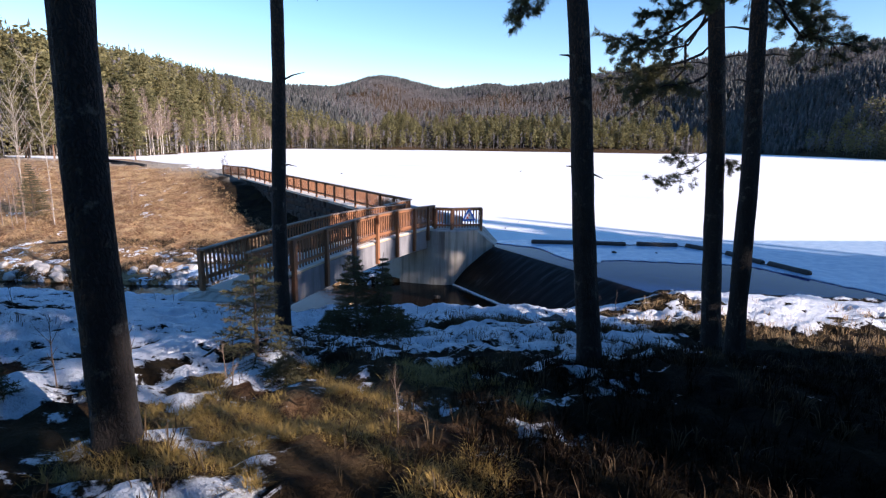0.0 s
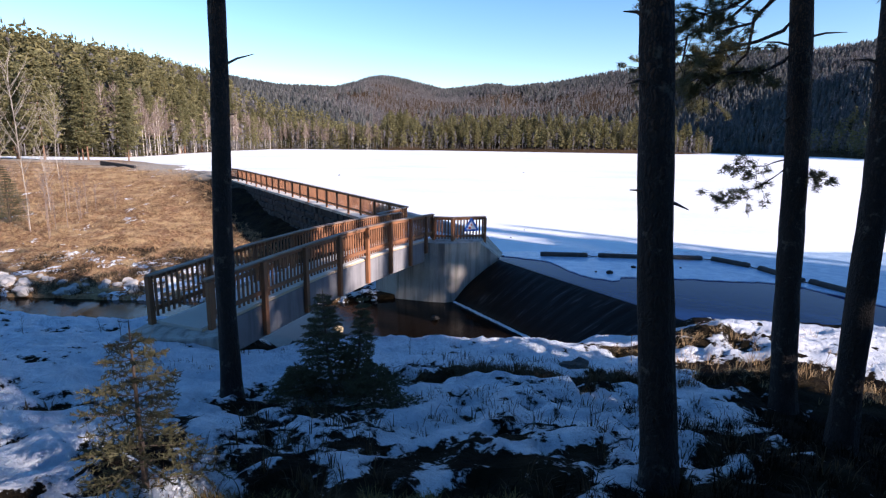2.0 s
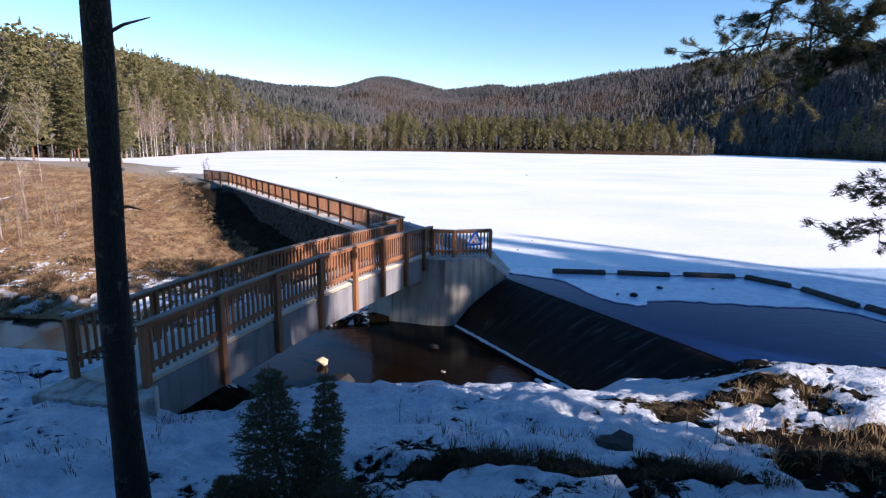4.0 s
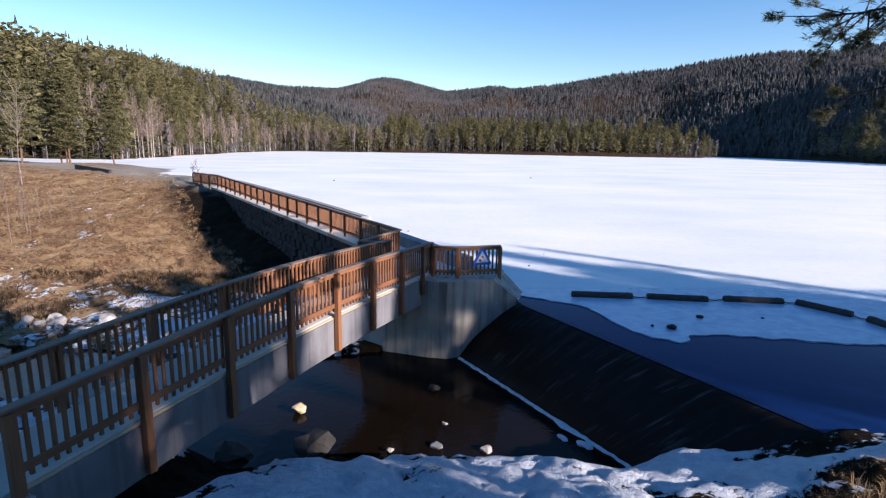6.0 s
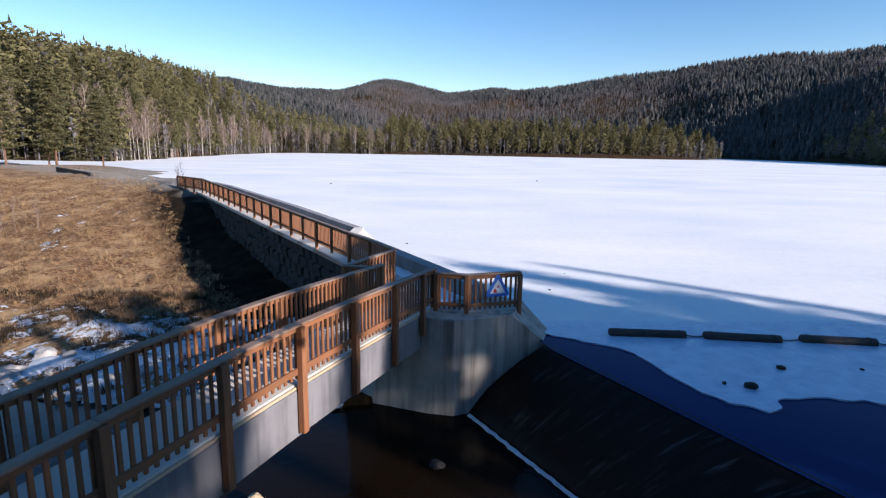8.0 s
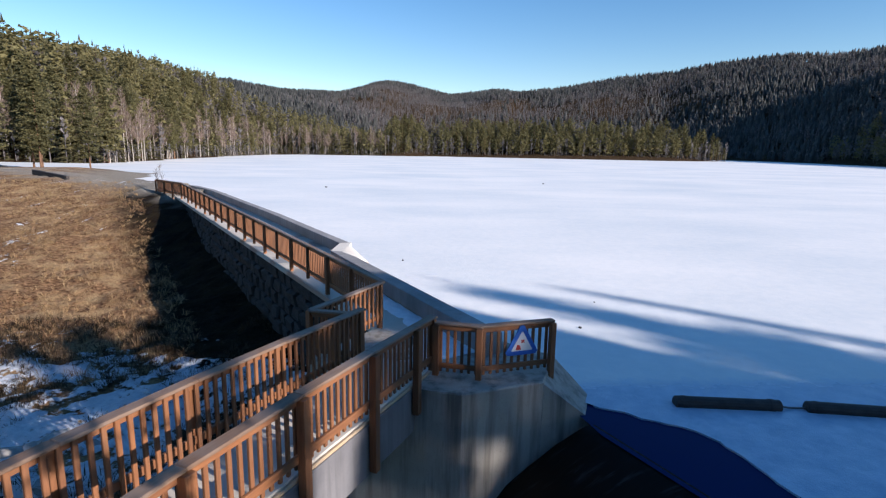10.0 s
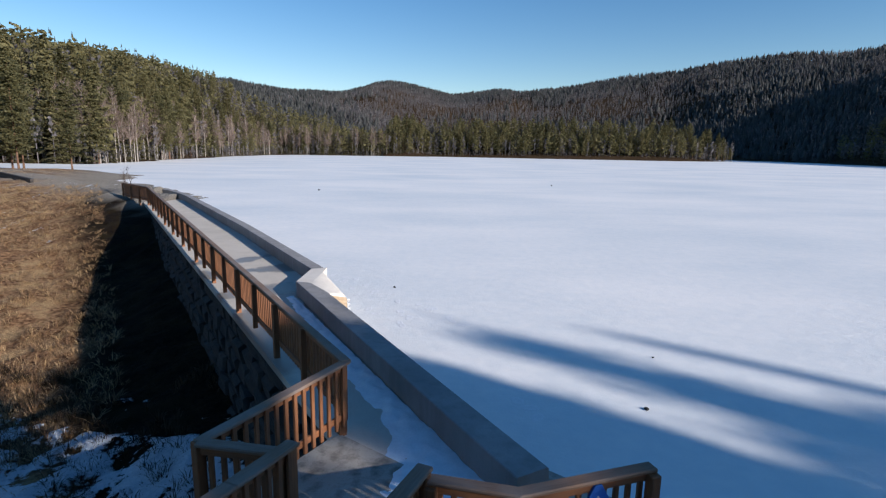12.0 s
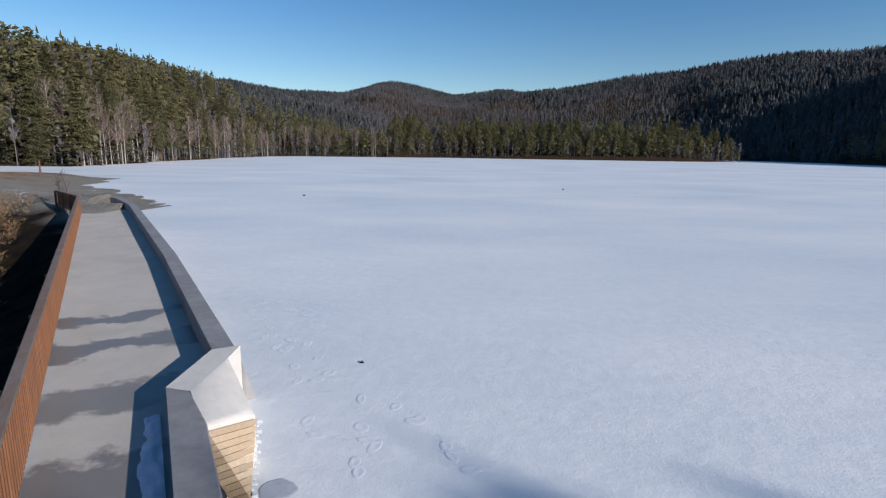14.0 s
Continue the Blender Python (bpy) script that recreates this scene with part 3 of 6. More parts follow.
def build_ice():
    edge = []
    for (ax, ay), (bx, by) in zip(ICE_EDGE, ICE_EDGE[1:]):
        n = max(2, int(math.hypot(bx - ax, by - ay) / 0.12))
        for i in range(n):
            t = i / n
            x, y = ax + (bx - ax) * t, ay + (by - ay) * t
            edge.append((x + 0.10 * (noise.noise((x * 2.6, y * 2.6, 3.1))), y + 0.12 * noise.noise((x * 2.6, y * 2.6, 8.7))))
    i4 = LAKE.index((30, 14.5))
    rest = LAKE[i4:]
    k0, k1 = rest.index((204, 404)), rest.index((-24, 69.5)) + 1
    pushed = offset_line(rest[k0 - 1:k1 + 1], 3.0)[1:-1]     # under the uneven shore
    ring = edge + [(15.7, 15.3)] + rest[:k0] + pushed + rest[k1:]
    # a grid of the lake near the camera, coarser farther off, cut to the ring
    bm = bmesh.new()
    loop = [bm.verts.new((x, y, 0.0)) for x, y in ring]
    face = bm.faces.new(loop)
    face.normal_update()
    if face.normal.z < 0:
        face.normal_flip()
    bmesh.ops.triangulate(bm, faces=[face], ngon_method="EAR_CLIP")
    low = [bm.verts.new((x, y, -0.06)) for x, y in edge]
    bm.verts.ensure_lookup_table()
    for i in range(len(edge) - 1):
        bm.faces.new((loop[i], loop[i + 1], low[i + 1], low[i]))
    # lines across the near part, so that the bare ice can be told from the snow
    for k in np.arange(0, 40, 1.0):
        bmesh.ops.bisect_plane(bm, geom=list(bm.verts) + list(bm.edges) + list(bm.faces), plane_co=(0, 16 + k, 0), plane_no=(0, 1, 0))
    for k in np.arange(-4, 24, 2.0):
        bmesh.ops.bisect_plane(bm, geom=list(bm.verts) + list(bm.edges) + list(bm.faces), plane_co=(k, 0, 0), plane_no=(1, 0, 0))
    bm.normal_update()
    me = bpy.data.meshes.new("lake_ice")
    bm.to_mesh(me)
    bm.free()
    me.materials.append(ICE)
    co = np.zeros(len(me.vertices) * 3)
    me.vertices.foreach_get("co", co)
    co = co.reshape(-1, 3)
    bare = smooth((28.2 - co[:, 1] + 0.06 * (co[:, 0] - 6)) / 4.0) * smooth((co[:, 0] - 1.0) / 2)
    me.attributes.new("bare", "FLOAT", "POINT").data.foreach_set("value", bare.astype(np.float32))
    return tagged(new("lake_ice", me), "snow-covered lake ice, bare and blue towards the weir", "ice", "", "structure")


build_ice()
lake_water = obj_from("lake_water", [(2.3, 24.9, -0.035), (2.62, 23.9, -0.035), (6.98, 16.4, -0.035), (9, 16.0, -0.035), (17, 14.6, -0.035), (17, 26, -0.035), (3, 26, -0.035)],
                      [(0, 1, 2, 3, 4, 5, 6)], WATER)
tagged(lake_water, "dark open water between the ice and the weir", "water", "", "structure")


def build_stream():
    xs = np.linspace(-60, 5.2, 150)
    verts, faces = [], []
    for i, x in enumerate(xs):
        z = float(stream_level(x)) if x < 4 else -1.78
        z -= 0.06
        verts += [(x, float(near_edge(np.array([x]))[0]) - 1.6, z), (x, float(far_edge(np.array([x]))[0]) + 1.2, z)]
        if i:
            faces.append((2 * i - 2, 2 * i, 2 * i + 1, 2 * i - 1))
    ob = obj_from("stream", verts, faces, STREAM)
    return tagged(ob, "dark brown stream below the weir", "water", "", "structure")


build_stream()

# ---- the dam: stone core, walkway, parapet ----
RAIL_A, RAIL_B = Vector((-1.62, 27.26, 0.77)), Vector((-20.14, 54.78, 0.97))   # the downstream edge of the walkway
INNER = [(0.62, 25.55, 1.16), (-4.5, 34.45, 1.10), (-4.42, 35.85, 1.12), (-9.75, 43.95, 1.18), (-19.45, 57.9, 1.26), (-22.6, 61.6, 1.28), (-24.9, 63.3, 1.28)]
dam = thing("dam", "low masonry dam with a concrete walkway and parapet", "dam")


def build_dam():
    down = [(-2.35, 26.2), (-1.84, 27.12), (-20.36, 54.64), (-24.3, 60.4)]
    deck_z = [0.67, 0.68, 0.82, 0.85]
    lake_side = [(p[0], p[1]) for p in INNER]
    bm = bmesh.new()
    ring = down + [(-25.8, 62.9)] + lake_side[::-1]
    z = deck_z + [0.85] + [0.85, 0.84, 0.82, 0.75, 0.69, 0.69, 0.68]
    prism(bm, ring, z, [v - 0.14 for v in z])
    part("walkway", bm, WALK, dam, "pale concrete walkway with damp patches")
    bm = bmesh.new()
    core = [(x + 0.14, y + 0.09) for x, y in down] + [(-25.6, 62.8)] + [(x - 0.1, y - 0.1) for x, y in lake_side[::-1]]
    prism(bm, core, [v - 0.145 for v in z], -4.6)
    part("core", bm, STONE_DARK, dam, "masonry coloured near black for its shade")
    # parapet, its far stretch battered towards the ice
    near_in = [INNER[0], (-3.73, 33.11, 1.108), (-4.45, 34.36, 1.10)]
    near_out = offset_line(near_in, 0.46)[:2] + [(-4.02, 34.27)]
    out = near_out, offset_line(INNER[2:], 0.40)
    feet = offset_line(near_in, 0.58), offset_line(INNER[2:], 0.95)
    for inner, top, foot, taper in ((near_in, out[0], feet[0], 0), (INNER[2:], out[1], feet[1], 1)):
        bm = bmesh.new()
        rows = []
        for i, (p, t, f) in enumerate(zip(inner, top, foot)):
            k = max(0.0, 1 - 0.45 * i) if taper else 1
            fx, fy = t[0] + (f[0] - t[0]) * (0.25 + 0.75 * k), t[1] + (f[1] - t[1]) * (0.25 + 0.75 * k)
            rows.append([bm.verts.new(v) for v in ((p[0] - 0.0, p[1], 0.3), (p[0], p[1], p[2] - 0.015), (p[0] + 0.012, p[1] + 0.006, p[2]), (t[0] - 0.015, t[1] - 0.008, p[2]), (t[0], t[1], p[2] - 0.02), (fx, fy, -0.7))])
        for a, b in zip(rows, rows[1:]):
            for i in range(5):
                bm.faces.new((a[i], a[i + 1], b[i + 1], b[i]))
            bm.faces.new((a[5], a[0], b[0], b[5]))
        bm.faces.new(rows[0])
        bm.faces.new(rows[-1][::-1])
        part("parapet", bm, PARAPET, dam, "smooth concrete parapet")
    # the buttress at the step in the parapet
    inner_a, inner_b = Vector((-4.45, 34.362, 1.096)), Vector((-4.418, 35.86, 1.124))
    root, back, tip, front = Vector((-4.02, 34.275, 1.096)), Vector((-3.97, 35.50, 1.118)), Vector((-3.06, 34.26, 0.74)), Vector((-3.34, 33.262, 1.088))
    far = Vector((-4.0, 36.1, 1.12))
    bm = bmesh.new()
    n_cells = 8
    grid = [[bm.verts.new(root.lerp(back, i / n_cells).lerp(front.lerp(tip, i / n_cells), k / n_cells)) for k in range(n_cells + 1)] for i in range(n_cells + 1)]
    for i in range(n_cells):
        for k in range(n_cells):
            bm.faces.new((grid[i][k], grid[i][k + 1], grid[i + 1][k + 1], grid[i + 1][k])).smooth = True
    cap = [bm.verts.new(v) for v in (inner_a, far, inner_b)]
    bm.faces.new([cap[0], grid[0][0]] + [grid[i][0] for i in range(1, n_cells + 1)] + [cap[1], cap[2]])
    rim = [grid[i][n_cells] for i in range(n_cells + 1)] + [grid[n_cells][k] for k in range(n_cells - 1, -1, -1)] + [cap[1]]
    low = [bm.verts.new((v.co.x, v.co.y, -0.7)) for v in rim]
    for i in range(len(rim) - 1):
        bm.faces.new((rim[i], low[i], low[i + 1], rim[i + 1]))
    part("buttress", bm, SUNLIT_CONCRETE, dam, "sunlit smooth concrete buttress sloping to the ice")
    # boarded slope beside the buttress, with a level gauge at its edge
    a, b, c = Vector((-3.31, 33.24, 1.03)), Vector((-3.04, 34.21, 0.70)), Vector((-2.82, 33.30, 0.02))
    n_boards = 11
    for i in range(n_boards):
        t0, t1 = i / n_boards, (i + 0.93) / n_boards
        q = [a.lerp(c, t0), b.lerp(c, t0), b.lerp(c, t1), a.lerp(c, t1)]
        nor = (b - a).cross(c - a).normalized()
        nor = -nor if nor.z < 0 else nor
        bm = bmesh.new()
        up = [bm.verts.new(v + nor * 0.03) for v in q]
        dn = [bm.verts.new(v - nor * 0.25) for v in q]
        bm.faces.new(up)
        bm.faces.new(dn[::-1])
        for k in range(4):
            bm.faces.new((up[k], dn[k], dn[(k + 1) % 4], up[(k + 1) % 4]))
        part("board", bm, PALE_WOOD, dam)
    gauge = bmesh.new()
    nor = (b - a).cross(c - a).normalized()
    nor = -nor if nor.z < 0 else nor
    side = (c - b).normalized().cross(nor)
    for i in range(15):
        p = b.lerp(c, (i + 0.5) / 15) + nor * 0.04 - side * (0.03 if i % 2 else 0.065)
        m = beam_pose(b, c)
        m.translation = p
        box(gauge, m, (0.03 if i % 2 else 0.075, 0.05, 0.038), 0.003)
    part("level_gauge", gauge, WHITE_PAINT, dam, "white marks of a water gauge")
    # rough stones of the downstream face
    d = (RAIL_B - RAIL_A)
    d.z = 0
    length = d.length
    d.normalize()
    nrm = Vector((-0.83, -0.56, 0))
    stones = []
    for s in range(4):
        rng = random.Random(40 + s)
        bm = bmesh.new()
        box(bm, Matrix(), (0.82, 0.5, 0.44), 0.07)
        for v in bm.verts:
            v.co += Vector([rng.uniform(-0.045, 0.045) for _ in range(3)])
        me = bpy.data.meshes.new("masonry_stone")
        bm.to_mesh(me)
        bm.free()
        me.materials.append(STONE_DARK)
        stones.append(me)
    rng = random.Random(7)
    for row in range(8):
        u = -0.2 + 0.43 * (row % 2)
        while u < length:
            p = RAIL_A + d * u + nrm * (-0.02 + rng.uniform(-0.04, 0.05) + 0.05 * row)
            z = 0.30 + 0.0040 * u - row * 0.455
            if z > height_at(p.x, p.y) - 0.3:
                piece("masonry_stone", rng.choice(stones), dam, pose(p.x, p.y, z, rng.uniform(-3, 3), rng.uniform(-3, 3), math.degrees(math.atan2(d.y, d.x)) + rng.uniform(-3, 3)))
            u += 0.86


def walk_material():
    n = Nodes("walkway_concrete")
    c = n.mix(n.ramp(n.noise(0.8, 5.0, 0.6), [(0.3, 0.0), (0.7, 1.0)]), (0.46, 0.42, 0.355), (0.57, 0.52, 0.445))
    fine = n.noise(45.0, 4.0, 0.7)
    c = n.mix(n.maths("MULTIPLY", n.ramp(fine, [(0.3, 1.0), (0.5, 0.0)]), 0.25), c, (0.2, 0.19, 0.17))
    # meltwater lies in bands across the slabs: metres along the dam, with ragged edges
    sep = n.add("ShaderNodeSeparateXYZ")
    n.put(sep.inputs[0], n.pos)
    run = n.maths("ADD", n.maths("MULTIPLY", sep.outputs[0], -0.56), n.maths("MULTIPLY", sep.outputs[1], 0.83))
    run = n.maths("ADD", run, n.maths("MULTIPLY", n.maths("SUBTRACT", n.noise(0.9, 5.0, 0.6), 0.5), 2.6))
    wet = n.ramp(n.maths("DIVIDE", n.maths("SUBTRACT", run, 24.0), 16.0),
                 [(0.10, 0.0), (0.14, 0.8), (0.375, 1.0), (0.39, 0.0), (0.455, 0.0), (0.47, 0.9), (0.515, 0.9), (0.53, 0.0), (0.635, 0.0), (0.645, 1.0), (0.70, 1.0), (0.71, 0.0), (0.765, 0.0), (0.772, 1.0), (0.80, 1.0), (0.81, 0.0)])
    c = n.mix(n.maths("MULTIPLY", wet, 0.8), c, (0.13, 0.115, 0.10))
    n.bump(fine, 0.2, 0.006)
    return n.done(c, n.mix(wet, (0.85, 0.85, 0.85), (0.35, 0.35, 0.35)), 0.0, 0.4)


WALK = walk_material()
build_dam()


# ---- the pier at the weir ----
def build_pier():
    pier = thing("pier", "stained concrete pier at the end of the footbridge, beside the weir", "pier")
    bm = bmesh.new()
    prism(bm, [(-0.45, 23.97), (0.16, 23.84), (1.66, 24.42), (2.12, 25.70), (1.02, 26.55), (0.55, 25.5), (-1.75, 27.22), (-2.35, 26.2), (-2.9, 25.3), (-1.95, 24.55)], 0.70, -2.7)
    bmesh.ops.bevel(bm, geom=[e for e in bm.edges if min(v.co.z for v in e.verts) > 0.6], offset=0.025, segments=1, affect="EDGES")
    part("body", bm, CONCRETE, pier)
    bm = bmesh.new()
    prism(bm, [(1.64, 24.46), (2.62, 24.62), (2.92, 25.35), (2.10, 25.72)], [0.66, -0.12, -0.16, 0.66], -2.2)
    part("wing", bm, CONCRETE, pier, "sloping concrete wing wall")


build_pier()


# ---- timber railings ----
BALUSTER = {}


def shared(kind, size, material, bevel=0.006):
    key = (kind, tuple(round(s, 3) for s in size), material.name)
    if key not in BALUSTER:
        BALUSTER[key] = box_mesh(kind, size, material, bevel)
    return BALUSTER[key]


SPAN = [0.0, 1.70, 3.36, 5.02, 6.68, 8.31, 9.95, 11.40]     # the posts of the footbridge, metres from its near end


def arch(t):
    """The height of the footbridge's deck edge, by the share of its length."""
    return 0.765 + 0.215 * math.sin(math.pi * min(max(t, 0.0), 1.0))


def bridge_railing(label, a, b, outward):
    """A railing that follows the arch: cap, rails, posts over the girder's face and balusters."""
    a, b = Vector(a), Vector(b)
    flat = Vector((b.x - a.x, b.y - a.y, 0))
    d, length = flat.normalized(), flat.length
    n = Vector((d.y, -d.x, 0)) * outward
    ang = math.degrees(math.atan2(d.y, d.x))
    rail = thing("railing", label, "railing", "bridge railings", at=tuple(a))
    inv = Matrix.Translation(a).inverted()

    def at(s, up, out):
        p = a + d * s + n * out
        return Vector((p.x, p.y, arch(s / length) + up))
    joints = SPAN + [length]
    for s0, s1 in zip(joints, joints[1:]):
        e0, e1 = (0.08 if s0 == 0.0 else 0.0), (0.06 if s1 == length else 0.0)
        for name, up, out, size, material in (("cap_rail", 1.028, 0.04, (0.17, 0.045), CAP_WOOD), ("lower_rail", 0.235, 0.05, (0.045, 0.11), STAINED), ("upper_rail", 0.955, 0.05, (0.042, 0.085), STAINED)):
            p, q = at(s0, up, out) - d * (e0 if name == "cap_rail" else 0), at(s1, up, out) + d * (e1 if name == "cap_rail" else 0)
            piece(name, shared(name, (*size, (q - p).length), material, 0.012 if name == "cap_rail" else 0.006), rail, inv @ beam_pose(p, q), "grey weathered cap board" if name == "cap_rail" else "")
    for i, s in enumerate(SPAN):
        drop = 0.12 if i == 0 else (0.55 if i == len(SPAN) - 1 else 0.86)
        p = at(s, 0, 0.115)
        h = 1.0 + drop
        piece("post", shared("post", (0.13, 0.12, h), STAINED, 0.008), rail, inv @ pose(p.x, p.y, p.z + 1.0 - h / 2, 0, 0, ang))
    p = at(length, 0, 0.05)
    piece("post", shared("post", (0.11, 0.11, 1.0), STAINED, 0.008), rail, inv @ pose(p.x, p.y, p.z + 0.5, 0, 0, ang))
    k = round(length / 0.147)
    for i in range(k):
        p = at((i + 0.5) * length / k, 0, 0.005)
        piece("baluster", shared("baluster", (0.056, 0.04, 0.93), STAINED), rail, inv @ pose(p.x, p.y, p.z + 0.53 + 0.008 * math.sin(i * 12.9), 0, 0, ang + 1.5 * math.sin(i * 7.7)))
    return rail


def railing(label, pts, outward, bays, post_drop, group="dam railings", thin_between=False):
    """Posts on the outer side, a lower rail, upright balusters and a flat cap. pts: the foot line; outward: +1 right of the line, -1 left."""
    rail = thing("railing", label, "railing", group, at=pts[0])
    inv = Matrix.Translation(pts[0]).inverted()
    for s, (a, b) in enumerate(zip(pts, pts[1:])):
        a, b = Vector(a), Vector(b)
        flat = Vector((b.x - a.x, b.y - a.y, 0))
        d = flat.normalized()
        n = Vector((d.y, -d.x, 0)) * outward
        ang = math.degrees(math.atan2(d.y, d.x))
        count = bays[s]
        up = Vector((0, 0, 1))
        cap_a, cap_b = a + up * 1.028 + n * 0.035 - d * 0.05, b + up * 1.028 + n * 0.035 + d * 0.05
        piece("cap_rail", shared("cap_rail", (0.15, 0.045, (cap_b - cap_a).length), CAP_WOOD, 0.012), rail, inv @ beam_pose(cap_a, cap_b), "grey weathered cap board" if s == 0 else "")
        low_a, low_b = a + up * 0.215 + n * 0.05, b + up * 0.215 + n * 0.05
        piece("lower_rail", shared("lower_rail", (0.042, 0.095, (low_b - low_a).length), STAINED), rail, inv @ beam_pose(low_a, low_b))
        top_a, top_b = a + up * 0.955 + n * 0.05, b + up * 0.955 + n * 0.05
        piece("upper_rail", shared("upper_rail", (0.042, 0.085, (top_b - top_a).length), STAINED), rail, inv @ beam_pose(top_a, top_b))
        for i in range(count + 1):
            if s and not i:
                continue
            drop = 0.0 if (thin_between and i % 2) else post_drop
            t = i / count
            foot = a.lerp(b, t) + n * 0.105
            h = 1.0 + drop
            size = (0.11, 0.11, h) if not (thin_between and i % 2) else (0.075, 0.095, h)
            piece("post", shared("post", size, STAINED, 0.008), rail, inv @ pose(foot.x, foot.y, foot.z + 1.0 - h / 2, 0, 0, ang))
        k = max(1, round(flat.length / 0.147))
        for i in range(k):
            p = a.lerp(b, (i + 0.5) / k) + n * 0.005
            piece("baluster", shared("baluster", (0.056, 0.04, 0.93), STAINED), rail, inv @ pose(p.x, p.y, p.z + 0.54 + 0.006 * math.sin(i * 12.9), 0, 0, ang + 1.5 * math.sin(i * 7.7)))
    return rail


R0, R1 = (-5.05, 13.45, 0.765), (-0.44, 24.72, 0.765)
L0, L1 = (-6.36, 13.76, 0.765), (-1.74, 25.05, 0.765)
bridge_railing("stained timber railing of the footbridge above the weir pool", R0, R1, 1)
bridge_railing("stained timber railing of the footbridge on its downstream side", L0, L1, -1)
railing("timber railing round the pier beside the weir, with a warning sign", [(-0.30, 24.74, 0.66), (0.49, 24.56, 0.67), (1.84, 25.03, 0.66)], 1, [1, 1], 0.55, "dam railings")
railing("short timber railing where the footbridge meets the dam walkway", [(-1.62, 27.20, 0.76), (-2.74, 25.22, 0.69), (-1.86, 25.10, 0.68)], 1, [1, 1], 0.1, "dam railings")
railing("long stained timber railing along the dam walkway", [tuple(RAIL_A), tuple(RAIL_B)], -1, [20], 0.42, "dam railings", True)
railing("timber railing across the far end of the dam", [tuple(RAIL_B + Vector((0, 0, 0.02))), (-23.96, 58.27, 0.98)], -1, [3], 0.3, "dam railings")


# ---- the footbridge ----
def arched_beam(a, b, lo, hi, width, shift, rows=14):
    """A beam that follows the arch from a to b; lo, hi: its faces below and above the deck's edge; shift: sideways."""
    d = Vector((b.x - a.x, b.y - a.y, 0))
    n = Vector((d.y, -d.x, 0)).normalized()
    bm = bmesh.new()
    last = None
    for i in range(rows + 1):
        t = i / rows
        p = a + d * t + n * shift
        z = arch(t)
        ring = [bm.verts.new((p.x + n.x * s * width / 2, p.y + n.y * s * width / 2, z + k)) for s, k in ((-1, lo), (1, lo), (1, hi), (-1, hi))]
        if last:
            for k in range(4):
                bm.faces.new((last[k], last[(k + 1) % 4], ring[(k + 1) % 4], ring[k]))
        else:
            bm.faces.new(ring)
        last = ring
    bm.faces.new(last[::-1])
    bmesh.ops.recalc_face_normals(bm, faces=bm.faces)
    bmesh.ops.bevel(bm, geom=[e for e in bm.edges if e.calc_face_angle(0) > 1.0], offset=0.012, segments=1, affect="EDGES")
    return bm


def build_bridge():
    bridge = thing("footbridge", "narrow arched concrete footbridge with deep grey girders over the stream", "bridge")
    a, b = (Vector(R0) + Vector(L0)) / 2, (Vector(R1) + Vector(L1)) / 2
    d = (b - a).normalized()
    a, b = a - d * 0.06, b + d * 0.25
    for s in (-1, 1):
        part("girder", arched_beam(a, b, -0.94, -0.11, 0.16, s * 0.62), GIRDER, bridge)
        part("edge_strip", arched_beam(a, b, -0.105, -0.055, 0.05, s * 0.665), PALE_WOOD, bridge, "pale timber edge strip")
    part("deck", arched_beam(a, b, -0.16, -0.03, 1.27, 0.0), WALK, bridge, "pale concrete deck")
    # the landing on the bank
    bm = bmesh.new()
    prism(bm, [(-7.05, 13.5), (-6.2, 13.18), (-5.2, 12.92), (-4.62, 13.02), (-4.80, 13.46), (-6.42, 14.02), (-6.75, 14.15)], [0.46, 0.55, 0.64, 0.66, 0.715, 0.715, 0.55], -0.5)
    bmesh.ops.bevel(bm, geom=[e for e in bm.edges if min(v.co.z for v in e.verts) > 0.3], offset=0.03, segments=1, affect="EDGES")
    part("landing", bm, CONCRETE, bridge, "concrete landing set in the snowy bank")


build_bridge()


